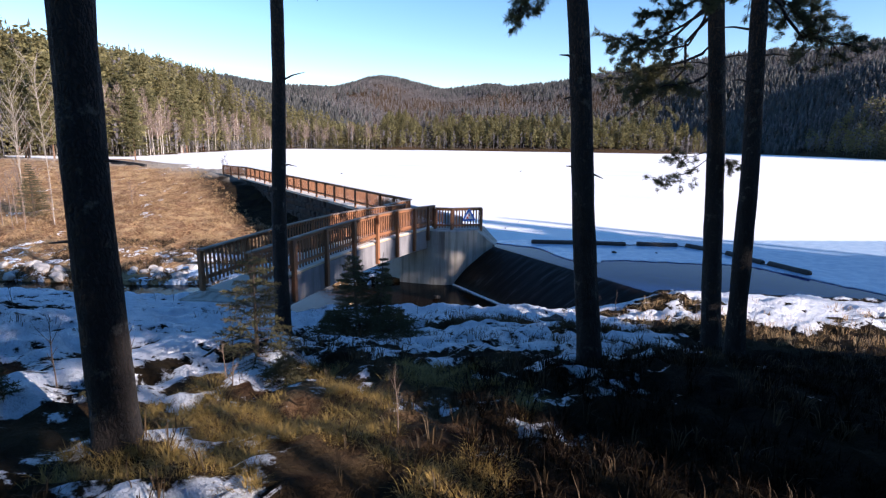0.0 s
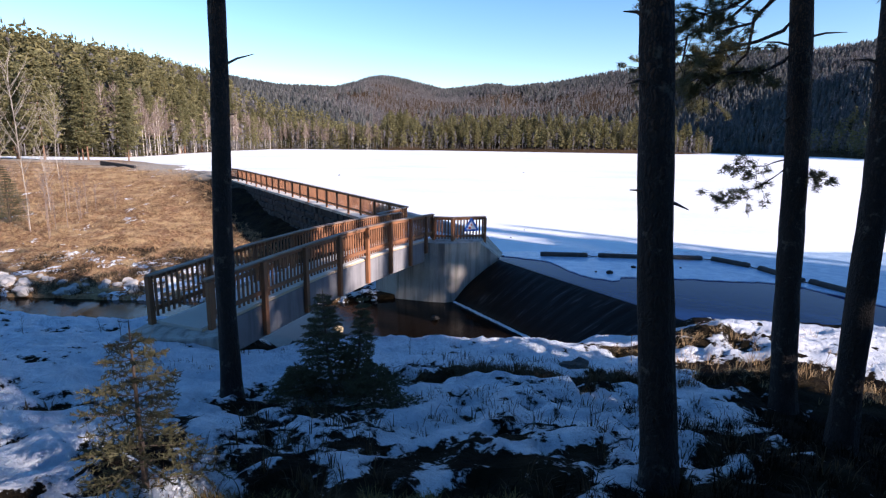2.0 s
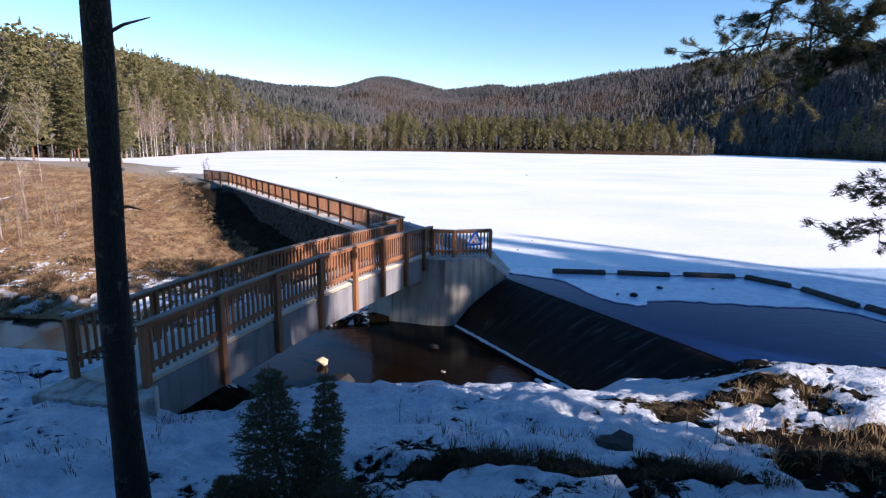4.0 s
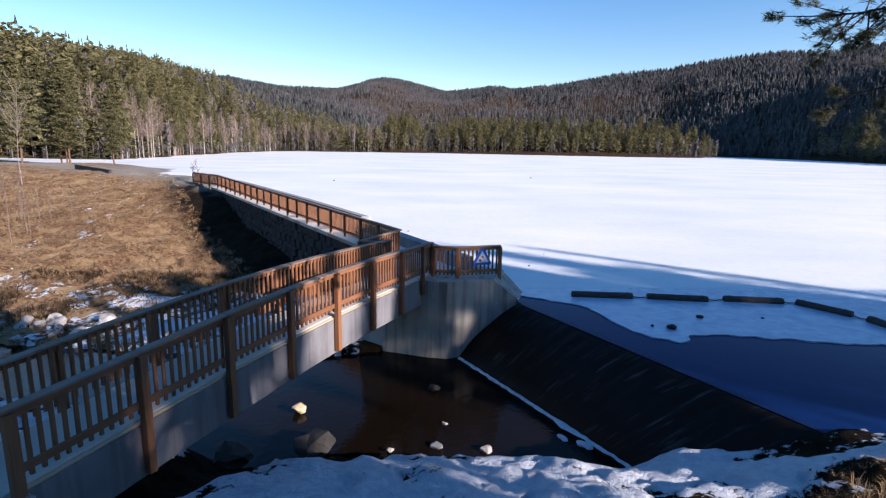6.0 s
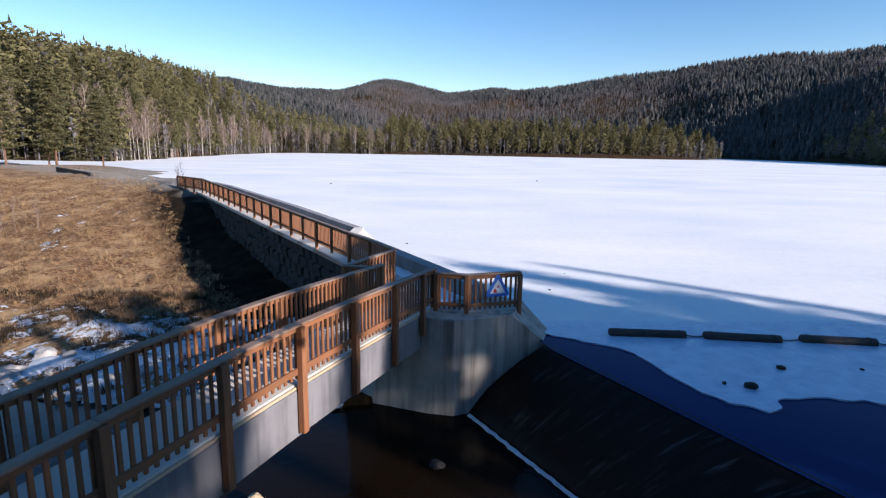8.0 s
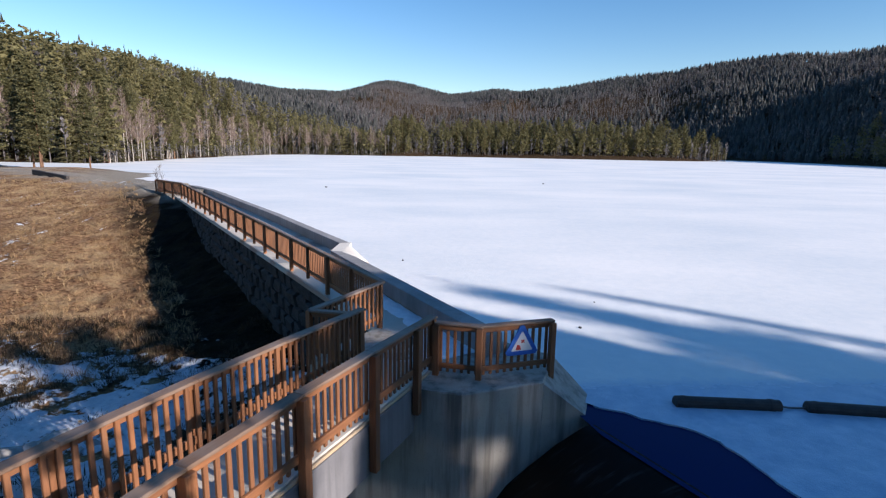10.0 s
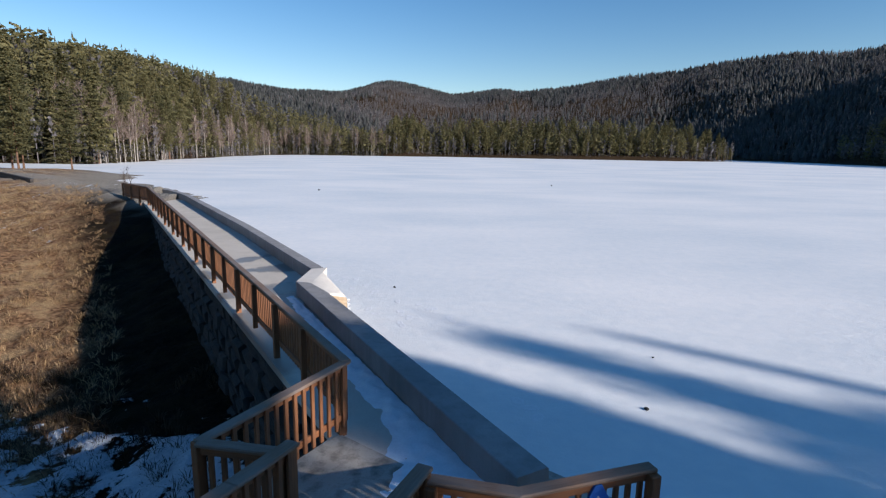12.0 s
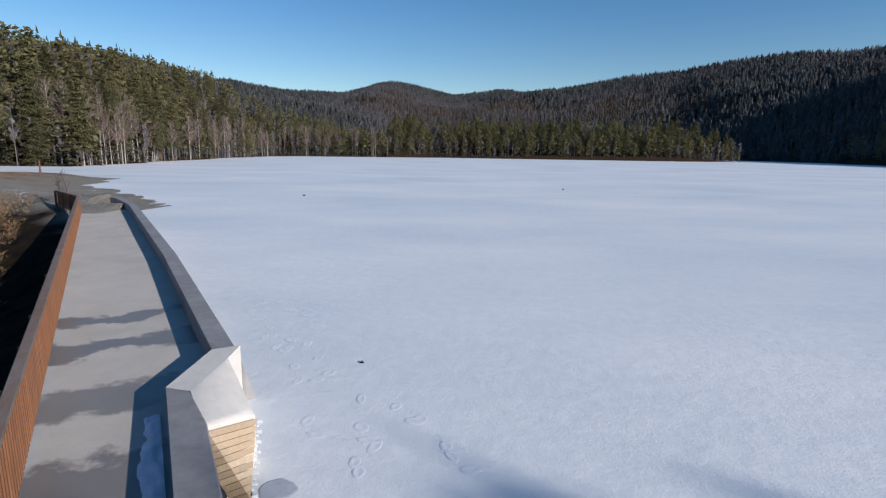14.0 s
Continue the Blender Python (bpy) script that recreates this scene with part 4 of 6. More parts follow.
# ---- warning sign ----
def build_sign():
    a, b = Vector((0.49, 24.56, 0)), Vector((1.84, 25.03, 0))
    d = (b - a).normalized()
    n = Vector((d.y, -d.x, 0))
    at = a.lerp(b, 0.56) + n * 0.085
    sign = thing("warning_sign", "triangular blue and white warning sign fixed to the railing", "sign", at=(at.x, at.y, 1.30))
    sign.matrix_basis = Matrix((d, -n, Vector((0, 0, 1)))).transposed().to_4x4()
    sign.location = (at.x, at.y, 1.30)

    def tri(r, y0, y1, cut):
        pts = []
        for k in range(3):
            ang = math.pi / 2 + k * 2 * math.pi / 3
            for s in (-cut, cut):
                pts.append((r * math.cos(ang + s), r * math.sin(ang + s)))
        bm = bmesh.new()
        up = [bm.verts.new((x, y0, z)) for x, z in pts]
        dn = [bm.verts.new((x, y1, z)) for x, z in pts]
        bm.faces.new(up)
        bm.faces.new(dn[::-1])
        for i in range(6):
            bm.faces.new((up[i], dn[i], dn[(i + 1) % 6], up[(i + 1) % 6]))
        return bm
    part("plate", tri(0.36, -0.012, 0.012, 0.10), BLUE_PAINT, sign, "blue border")
    part("panel", tri(0.245, -0.017, -0.0125, 0.03), WHITE_PAINT, sign, "white field")
    bm = bmesh.new()
    ring = [(-0.13, -0.105), (-0.02, -0.105), (-0.045, -0.02), (-0.10, 0.0)]
    up = [bm.verts.new((x, -0.021, z)) for x, z in ring]
    dn = [bm.verts.new((x, -0.0175, z)) for x, z in ring]
    bm.faces.new(up)
    bm.faces.new(dn[::-1])
    for i in range(4):
        bm.faces.new((up[i], dn[i], dn[(i + 1) % 4], up[(i + 1) % 4]))
    part("bank_shape", bm, RED_PAINT, sign, "red wedge")
    bm = bmesh.new()
    for rot, sx in ((35, 0.10), (-40, 0.085), (95, 0.06)):
        box(bm, pose(0.01, -0.0195, 0.055, 0, rot, 0), (sx, 0.004, 0.018), 0.0)
    part("falling_shape", bm, RED_PAINT, sign, "red star-like mark")
    bm = bmesh.new()
    for z in (-0.09, 0.1):
        box(bm, pose(0, 0.04, z), (0.05, 0.06, 0.03), 0.0)
    part("bracket", bm, STEEL, sign)


build_sign()


# ---- weir ----
def build_weir():
    weir = thing("weir", "dark sloping weir with a thin film of running water", "weir")
    top_a, top_b = Vector((2.56, 24.25, 0)), Vector((7.25, 16.05, 0))
    foot_a, foot_b = Vector((0.40, 24.15, 0)), Vector((4.9, 16.75, 0))
    profile = [(-0.55, -0.5), (-0.30, -0.09), (-0.12, -0.040), (0.0, -0.034), (0.06, -0.06), (0.14, -0.16), (0.30, -0.42), (0.55, -0.92), (0.80, -1.46), (1.0, -1.90), (1.02, -2.4)]
    n = 60
    verts, faces, uv = [], [], []
    for i in range(n + 1):
        t = i / n
        a, b = top_a.lerp(top_b, t), foot_a.lerp(foot_b, t)
        for k, (s, z) in enumerate(profile):
            p = a.lerp(b, s)
            wob = 0.02 * math.sin(i * 1.7) + 0.015 * math.sin(i * 4.1 + k) if 4 < k < 9 else 0
            verts.append((p.x, p.y, z + wob))
            uv.append((t, s))
    m = len(profile)
    for i in range(n):
        for k in range(m - 1):
            faces.append((i * m + k, i * m + k + 1, (i + 1) * m + k + 1, (i + 1) * m + k))
    ob = obj_from("spillway", verts, faces, WEIR, True)
    lay = ob.data.uv_layers.new(name="UVMap")
    for loop in ob.data.loops:
        lay.data[loop.index].uv = uv[loop.vertex_index]
    ob.parent = weir
    tagged(ob, "wet black spillway face")
    # a ragged ribbon of foam and ice where the film meets the pool
    rng = random.Random(3)
    verts, faces = [], []
    away = (foot_a - top_a).normalized()
    for i in range(141):
        t = i / 140
        p = foot_a.lerp(foot_b, 0.04 + 0.92 * t)
        wide = 0.035 + 0.05 * abs(noise.noise((t * 23, 1.7, 0))) + 0.16 * max(0.0, noise.noise((t * 9, 4.2, 0))) * (t > 0.5)
        mid = p - away * 0.02 + away * 0.04 * noise.noise((t * 40, 7.1, 0))
        for k, z in ((-0.7, -1.80), (0.0, -1.765 + 0.02 * rng.random()), (1.3, -1.825)):
            verts.append(mid + away * wide * k + Vector((0, 0, z)))
        if i:
            faces += [(3 * i - 3 + k, 3 * i - 2 + k, 3 * i + 1 + k, 3 * i + k) for k in (0, 1)]
    foam = obj_from("foam_line", verts, faces, FOAM, True)
    foam.parent = weir
    tagged(foam, "white line of foam and ice at the foot")


build_weir()


# ---- floating booms ----
def build_booms():
    ends = [((4.36, 25.05), (6.38, 24.97)), ((6.86, 24.95), (8.80, 24.75)), ((9.38, 24.85), (11.25, 24.68)), ((11.65, 24.62), (12.55, 23.35)), ((12.72, 22.95), (13.15, 20.98)), ((13.35, 20.9), (13.9, 19.25))]
    for i, (a, b) in enumerate(ends):
        a, b = Vector((*a, 0.05)), Vector((*b, 0.05))
        boom = thing("floating_boom", "black tarred log boom frozen into the lake ice", "boom", "floating booms", at=tuple((a + b) / 2))
        inv = Matrix.Translation(-(a + b) / 2)
        m = inv @ beam_pose(a, b)
        bm = bmesh.new()
        L = (b - a).length
        bmesh.ops.create_cone(bm, cap_ends=True, segments=14, radius1=0.13, radius2=0.125, depth=L, matrix=m)
        bmesh.ops.bevel(bm, geom=[e for e in bm.edges if e.calc_face_angle(0) > 1.0], offset=0.02, segments=1, affect="EDGES")
        part("log", bm, BOOM, boom)
        for s in (-1, 1):
            bm = bmesh.new()
            bmesh.ops.create_cone(bm, cap_ends=True, segments=14, radius1=0.138, radius2=0.138, depth=0.07, matrix=m @ pose(0, 0, s * (L / 2 - 0.18)))
            part("band", bm, BOOM, boom, "black iron band")
        if i + 1 < len(ends):
            nxt = Vector((*ends[i + 1][0], 0.04))
            va, fa = [], []
            mid = (b + nxt) / 2 + Vector((0, 0.03, -0.03))
            o = (a + b) / 2
            tube(va, fa, [b - o, mid - o, nxt - o], [0.02, 0.02, 0.02], 6)
            link = obj_from("chain", va, fa, STEEL)
            link.parent = boom


build_booms()
# small stones lying on the ice
ROCKS = [rock_mesh("rock", STONE, s) for s in range(5)]
DARK_ROCKS = [rock_mesh("rock", STONE_DARK, 20 + s) for s in range(3)]
rng = random.Random(11)
for x, y, s in ((6.42, 21.93, 0.22), (7.7, 22.95, 0.17), (5.95, 22.1, 0.1), (9.6, 23.0, 0.08), (3.6, 29.5, 0.09), (-2.1, 38.05, 0.09), (4.7, 32.1, 0.06), (14.0, 95.1, 0.25), (-15.2, 80, 0.25)):
    ob = tagged(new("ice_stone", rng.choice(DARK_ROCKS)), "small dark stone lying on the lake ice", "stone", "stones on the ice")
    ob.matrix_basis = pose(x, y, s * 0.16, 0, 0, rng.uniform(0, 360)) @ Matrix.Scale(s, 4)


# ---- trees ----
def spruce_crown(seed, h, r, layers, per, low=0.06, clump=0.55):
    """Drooping boughs in whorls, each a few ragged blades. Vertices and faces."""
    rng = random.Random(seed)
    verts, faces = [], []
    for k in range(layers):
        f = low + (1 - low) * (k + rng.uniform(-0.3, 0.3)) / layers
        f = min(max(f, low), 0.985)
        z = h * f
        rad = r * (1 - f) ** 0.85 * rng.uniform(0.75, 1.12) + 0.05 * r
        for j in range(max(3, int(per * (1 - 0.55 * f)))):
            a = rng.uniform(0, 2 * math.pi)
            L = rad * rng.uniform(0.65, 1.15)
            droop = -0.28 * L * rng.uniform(0.5, 1.5) + 0.25 * L * f
            d = Vector((math.cos(a), math.sin(a), 0))
            s = Vector((-d.y, d.x, 0))
            w = clump * L * rng.uniform(0.4, 0.75)
            base = Vector((0, 0, z))
            tip = base + d * L + Vector((0, 0, droop))
            mid = base + d * L * 0.55 + Vector((0, 0, droop * 0.35))
            i = len(verts)
            hang = Vector((0, 0, -0.30 * w - 0.05 * L))
            verts += [base, mid + s * w * 0.5 + hang, tip, mid - s * w * 0.5 + hang, mid + Vector((0, 0, 0.12 * w))]
            faces += [(i, i + 1, i + 4), (i + 4, i + 1, i + 2), (i + 4, i + 2, i + 3), (i, i + 4, i + 3)]
    i = len(verts)
    verts += [Vector((0.020 * h, 0, h * 0.90)), Vector((-0.010 * h, 0.017 * h, h * 0.90)), Vector((-0.010 * h, -0.017 * h, h * 0.90)), Vector((0, 0, h))]
    faces += [(i, i + 1, i + 3), (i + 1, i + 2, i + 3), (i + 2, i, i + 3)]
    return verts, faces


def pine_crown(seed, h, r, clumps, leaves, low=0.45, size=0.055):
    """Clumps of needle blades spread on limbs in the upper part."""
    rng = random.Random(seed)
    verts, faces = [], []
    for _ in range(clumps):
        f = low + (0.99 - low) * rng.random() ** 0.8
        prof = math.sin(min(1.0, (f - low) / (1 - low) * 1.25 + 0.18) * math.pi) ** 0.6 if f < 0.97 else 0.3
        a = rng.uniform(0, 2 * math.pi)
        q = r * prof * math.sqrt(rng.uniform(0.05, 1.0))
        c = Vector((q * math.cos(a), q * math.sin(a), h * f))
        spread = Vector((0.075, 0.075, 0.035)) * h * rng.uniform(0.7, 1.2)
        for _ in range(leaves):
            p = c + Vector([rng.gauss(0, 0.5) * s for s in spread])
            u = Vector([rng.gauss(0, 1) for _ in range(3)]).normalized()
            v = Vector([rng.gauss(0, 1) for _ in range(3)])
            v = (v - u * v.dot(u)).normalized()
            s = h * size * rng.uniform(0.5, 1.1)
            i = len(verts)
            verts += [p - u * s * 0.5, p + v * s * 0.17, p + u * s * 0.5, p - v * s * 0.17]
            faces.append((i, i + 1, i + 2, i + 3))
    return verts, faces


def limbed_pine(seed, h, r, limbs, leaves, low=0.3, size=0.02):
    """A pine crown of level limbs, each carrying flat pads of needles, with gaps between them."""
    rng = random.Random(seed)
    verts, faces = [], []
    for k in range(limbs):
        f = low + (0.985 - low) * ((k + rng.random()) / limbs) ** 0.9
        t = (f - low) / (1 - low)
        reach = r * (0.35 + 0.65 * math.sin(math.pi * min(1.0, 0.25 + 0.78 * t))) * (1.0 if t < 0.85 else 0.55) * rng.uniform(0.55, 1.15)
        a = k * 2.4 + rng.uniform(-0.5, 0.5)
        d = Vector((math.cos(a), math.sin(a), 0.10 + 0.35 * t))
        base = Vector((0, 0, h * f))
        i = len(verts)
        s = Vector((-d.y, d.x, 0)) * 0.05
        verts += [base - s, base + s, base + d * reach]
        faces.append((i, i + 1, i + 2))
        for j in range(3):
            c = base + d * reach * (0.38 + 0.31 * j) + Vector([rng.uniform(-0.25, 0.25) for _ in range(3)])
            w = 0.42 * reach * rng.uniform(0.7, 1.1) + 0.15
            for _ in range(leaves):
                p = c + Vector((rng.gauss(0, 0.5) * w, rng.gauss(0, 0.5) * w, rng.gauss(0, 0.16) * w))
                u = Vector((rng.gauss(0, 1), rng.gauss(0, 1), rng.gauss(0, 0.45))).normalized()
                v = Vector([rng.gauss(0, 1) for _ in range(3)])
                v = (v - u * v.dot(u)).normalized()
                q = h * size * rng.uniform(0.5, 1.1)
                i = len(verts)
                verts += [p - u * q * 0.5, p + v * q * 0.26, p + u * q * 0.5, p - v * q * 0.26]
                faces.append((i, i + 1, i + 2, i + 3))
    return verts, faces


def bare_crown(seed, h, boughs, twigs, low=0.35, thick=0.012):
    """The fine haze of a leafless birch: steep boughs with many thin twigs."""
    rng = random.Random(seed)
    verts, faces = [], []
    for _ in range(boughs):
        f = rng.uniform(low, 0.95)
        a = rng.uniform(0, 2 * math.pi)
        L = h * 0.24 * (1.15 - f) + 0.03 * h
        d = Vector((math.cos(a) * 0.55, math.sin(a) * 0.55, 0.85)).normalized()
        b = Vector((0, 0, h * f))
        tube(verts, faces, [b, b + d * L * 0.6, b + d * L + Vector((0, 0, 0.05 * L))], [h * 0.0045, h * 0.003, h * 0.001], 3)
        for _ in range(twigs):
            p = b + d * L * rng.uniform(0.25, 1.0)
            e = (d + Vector([rng.gauss(0, 0.45) for _ in range(3)])).normalized()
            s = e.orthogonal().normalized()
            l2 = L * rng.uniform(0.3, 0.7)
            i = len(verts)
            verts += [p - s * h * thick * 0.12, p + s * h * thick * 0.12, p + e * l2]
            faces.append((i, i + 1, i + 2))
    return verts, faces


def trunk_mesh(name, material, h, r0, r1, bend=0.0, sides=7, seed=0):
    rng = random.Random(seed)
    pts = [(bend * h * math.sin(2.1 * t + seed) * t + rng.uniform(-0.004, 0.004) * h * t, bend * h * math.cos(1.7 * t + seed) * t - bend * h * t * math.cos(seed), h * t - 0.3 * (t == 0)) for t in [0, 0.03, 0.12, 0.3, 0.5, 0.7, 0.87, 1.0]]
    radii = [r0 * 1.35, r0 * 1.1] + [r0 + (r1 - r0) * t for t in [0.12, 0.3, 0.5, 0.7, 0.87, 1.0]]
    v, f = [], []
    tube(v, f, pts, radii, sides)
    me = bpy.data.meshes.new(name)
    me.from_pydata(v, [], f)
    me.materials.append(material)
    me.polygons.foreach_set("use_smooth", [True] * len(me.polygons))
    return me


def mesh_of(name, vf, material):
    me = bpy.data.meshes.new(name)
    me.from_pydata(vf[0], [], vf[1])
    me.materials.append(material)
    return me


class Stand:
    """Trees of a few kinds, built once each and then copied."""

    def __init__(self):
        self.kinds = {}

    def add(self, key, name, label, parts, group):
        self.kinds[key] = [name, label, parts, group, None]

    def plant(self, key, x, y, s, rot, sink=0.1, wide=1.0):
        name, label, parts, group, first = self.kinds[key]
        m = pose(x, y, height_at(x, y) - sink, 0, 0, rot)
        if first is None:
            ob = thing(name, label, "tree", group)
            for pname, me in parts:
                piece(pname, me, ob, Matrix())
            ob.matrix_basis = m @ Matrix.Diagonal((s * wide, s * wide, s, 1))
            self.kinds[key][4] = ob
            return ob
        ob = copy_thing(first, m)
        ob.matrix_basis = m @ Matrix.Diagonal((s * wide, s * wide, s, 1))
        return ob


stand = Stand()
for s in range(3):
    stand.add("spruce%d" % s, "spruce_tree", "dark green spruce of the forest round the lake", [("trunk", trunk_mesh("trunk", PINE_BARK, 19, 0.17, 0.03, 0, 6, s)), ("crown", mesh_of("crown", spruce_crown(s, 20, 2.3, 46, 15, 0.06, 0.42), SPRUCE))], "forest edge across the bay")
    stand.add("pine%d" % s, "pine_tree", "tall pine with a ragged green crown at the lake shore", [("trunk", trunk_mesh("trunk", PINE_UPPER, 19, 0.19, 0.05, 0.004, 6, s + 5)), ("crown", mesh_of("crown", limbed_pine(s + 10, 21, 2.9, 60, 48, 0.13, 0.026), NEEDLES))], "forest edge across the bay")
    stand.add("birch%d" % s, "birch_tree", "leafless birch with a pale trunk at the lake shore", [("trunk", trunk_mesh("trunk", BIRCH_BARK, 14.5, 0.125, 0.02, 0.014, 6, s + 9)), ("crown", mesh_of("crown", bare_crown(s + 20, 15, 40, 11, 0.34, 0.013), BIRCH_TWIGS))], "birches across the bay")
    stand.add("island%d" % s, "pine_tree", "pine on the wooded spit across the lake", [("trunk", trunk_mesh("trunk", PINE_UPPER, 16, 0.2, 0.05, 0.003, 5, s + 15)), ("crown", mesh_of("crown", limbed_pine(s + 30, 18, 2.7, 36, 18, 0.16, 0.045), NEEDLES))], "pines on the spit")
    stand.add("tall%d" % s, "pine_tree", "tall pine of the forest on the near bank", [("trunk", trunk_mesh("trunk", PINE_BARK, 17, 0.16, 0.05, 0.004, 7, s + 35)), ("crown", mesh_of("crown", pine_crown(s + 50, 18, 2.0, 36, 26, 0.60, 0.075), NEEDLES))], "near forest")
    stand.add("shade%d" % s, "pine_tree", "pine of the forest on the near bank", [("trunk", trunk_mesh("trunk", PINE_BARK, 16, 0.18, 0.05, 0.004, 7, s + 25)), ("crown", mesh_of("crown", pine_crown(s + 40, 17, 2.5, 42, 26, 0.38, 0.075), NEEDLES))], "near forest")


def along(line, t):
    """The point at the share t of a line's length."""
    seg = [math.hypot(b[0] - a[0], b[1] - a[1]) for a, b in zip(line, line[1:])]
    left = t * sum(seg)
    for (a, b), L in zip(zip(line, line[1:]), seg):
        if left <= L:
            d = ((b[0] - a[0]) / L, (b[1] - a[1]) / L)
            return a[0] + d[0] * left, a[1] + d[1] * left, (-d[1], d[0])
        left -= L
    return line[-1][0], line[-1][1], (0, 1)


def far_trees():
    rng = random.Random(5)
    # the forest edge across the bay: birches in front, pines and spruces behind
    shore = [(-190, 152), (-140, 147), (-100, 145), (-84, 147), (-93, 200), (-101, 260), (-107, 350)]
    birch_line = shore + [(-70, 366), (-34, 378)]
    for i in range(230):
        t = (i + rng.uniform(0.1, 0.9)) / 230
        x, y, n = along(birch_line, 0.12 + 0.86 * t)
        q = rng.uniform(-0.5, 9.0)
        stand.plant("birch%d" % rng.randrange(3), x + n[0] * q, y + n[1] * q, rng.uniform(0.7, 1.3), rng.uniform(0, 360), 0.1, rng.uniform(0.65, 1.0))
    for i in range(150):
        t = (i + rng.random()) / 150
        x, y, n = along(shore, t)
        q = 1 + 32 * rng.random() ** 1.2
        key = "pine%d" if rng.random() < 0.5 else "spruce%d"
        stand.plant(key % rng.randrange(3), x + n[0] * q, y + n[1] * q, rng.uniform(0.7, 1.12), rng.uniform(0, 360))
    for x, y, s in ((-61, 94, 0.74), (-66, 99, 0.76), (-72, 93, 0.86), (-78, 100, 0.95), (-57, 99, 0.6), (-84, 92, 0.9), (-90, 101, 0.95), (-70, 106, 0.82), (-64, 88, 0.8)):
        stand.plant("pine%d" % rng.randrange(3), x, y, s, rng.uniform(0, 360))
    # spit and far shore
    spit = [(-34, 379), (-8, 402), (60, 399), (150, 396), (202, 408)]
    for i in range(130):
        t = (i + rng.random()) / 120
        x, y, n = along(spit, t)
        q = -0.5 + 25 * rng.random()
        stand.plant("island%d" % rng.randrange(3), x + n[0] * q, y + n[1] * q, rng.uniform(0.85, 1.2) * (1 if t < 0.97 else 0.6), rng.uniform(0, 360))
    point = [(-106, 353), (-70, 366), (-34, 378)]
    for i in range(60):
        x, y, n = along(point, (i + rng.random()) / 60)
        q = -0.5 + 20 * rng.random()
        stand.plant(("island%d" if rng.random() < 0.5 else "spruce%d") % rng.randrange(3), x + n[0] * q, y + n[1] * q, rng.uniform(0.7, 1.0), rng.uniform(0, 360))


def joined_forest(name, label, pts, templates, material):
    """Many far trees in one mesh. pts: x, y, z, size, turn; templates: vertices and faces of a tree one metre high."""
    V, F, T, base = [], [], [], 0
    tone_rng = np.random.RandomState(len(pts))
    tv = [(np.array([tuple(v) for v in vs]), np.array([(f[0], f[k], f[k + 1]) for f in fs for k in range(1, len(f) - 1)])) for vs, fs in templates]
    for i, (x, y, z, s, a) in enumerate(pts):
        vs, fs = tv[i % len(tv)]
        c, d = math.cos(a), math.sin(a)
        P = np.empty_like(vs)
        P[:, 0] = x + s * (vs[:, 0] * c - vs[:, 1] * d)
        P[:, 1] = y + s * (vs[:, 0] * d + vs[:, 1] * c)
        P[:, 2] = z + s * vs[:, 2]
        V.append(P)
        F.append(fs + base)
        T.append(np.full(len(vs), tone_rng.uniform(0, 1)))
        base += len(vs)
    V, F = np.concatenate(V), np.concatenate(F)
    me = bpy.data.meshes.new(name)
    me.vertices.add(len(V))
    me.vertices.foreach_set("co", V.ravel())
    me.loops.add(F.size)
    me.loops.foreach_set("vertex_index", F.ravel().astype(np.int32))
    me.polygons.add(len(F))
    me.polygons.foreach_set("loop_start", np.arange(0, F.size, 3, dtype=np.int32))
    me.update(calc_edges=True)
    me.attributes.new("tone", "FLOAT", "POINT").data.foreach_set("value", np.concatenate(T).astype(np.float32))
    me.materials.append(material)
    ob = new(name, me)
    return tagged(ob, label, "forest", "", "stuff")


def cone_tree(seed, tiers=6, sides=7, r=0.24):
    """A far spruce, one metre high: ragged tiers."""
    rng = random.Random(seed)
    verts, faces = [], []
    for k in range(tiers):
        z0, z1 = 0.08 + 0.80 * k / tiers, 0.08 + 0.80 * (k + 1) / tiers + 0.14
        rad = r * (1 - (k / (tiers + 0.3)) ** 1.5)
        i = len(verts)
        verts.append(Vector((0, 0, min(z1, 1.0))))
        for j in range(sides):
            a = 2 * math.pi * (j + rng.uniform(-0.3, 0.3)) / sides
            q = rad * (rng.uniform(0.55, 1.25))
            verts.append(Vector((q * math.cos(a), q * math.sin(a), z0 + rng.uniform(-0.05, 0.03))))
        faces += [(i, i + 1 + j, i + 1 + (j + 1) % sides) for j in range(sides)]
    return verts, faces


def stick_tree(seed):
    """A far leafless tree, one metre high: a trunk and a thin fan of boughs."""
    rng = random.Random(seed)
    verts, faces = [], []
    tube(verts, faces, [(0, 0, 0), (0, 0, 1.0)], [0.011, 0.003], 3)
    for _ in range(10):
        a, z = rng.uniform(0, 6.28), rng.uniform(0.35, 0.9)
        L = 0.22 * (1.2 - z) + 0.05
        i = len(verts)
        d = Vector((math.cos(a) * 0.5, math.sin(a) * 0.5, 0.8)) * L
        s = Vector((-d.y, d.x, 0)).normalized() * 0.042
        b = Vector((0, 0, z))
        verts += [b, b + d * 0.6 + s, b + d, b + d * 0.6 - s]
        faces.append((i, i + 1, i + 2, i + 3))
    return verts, faces


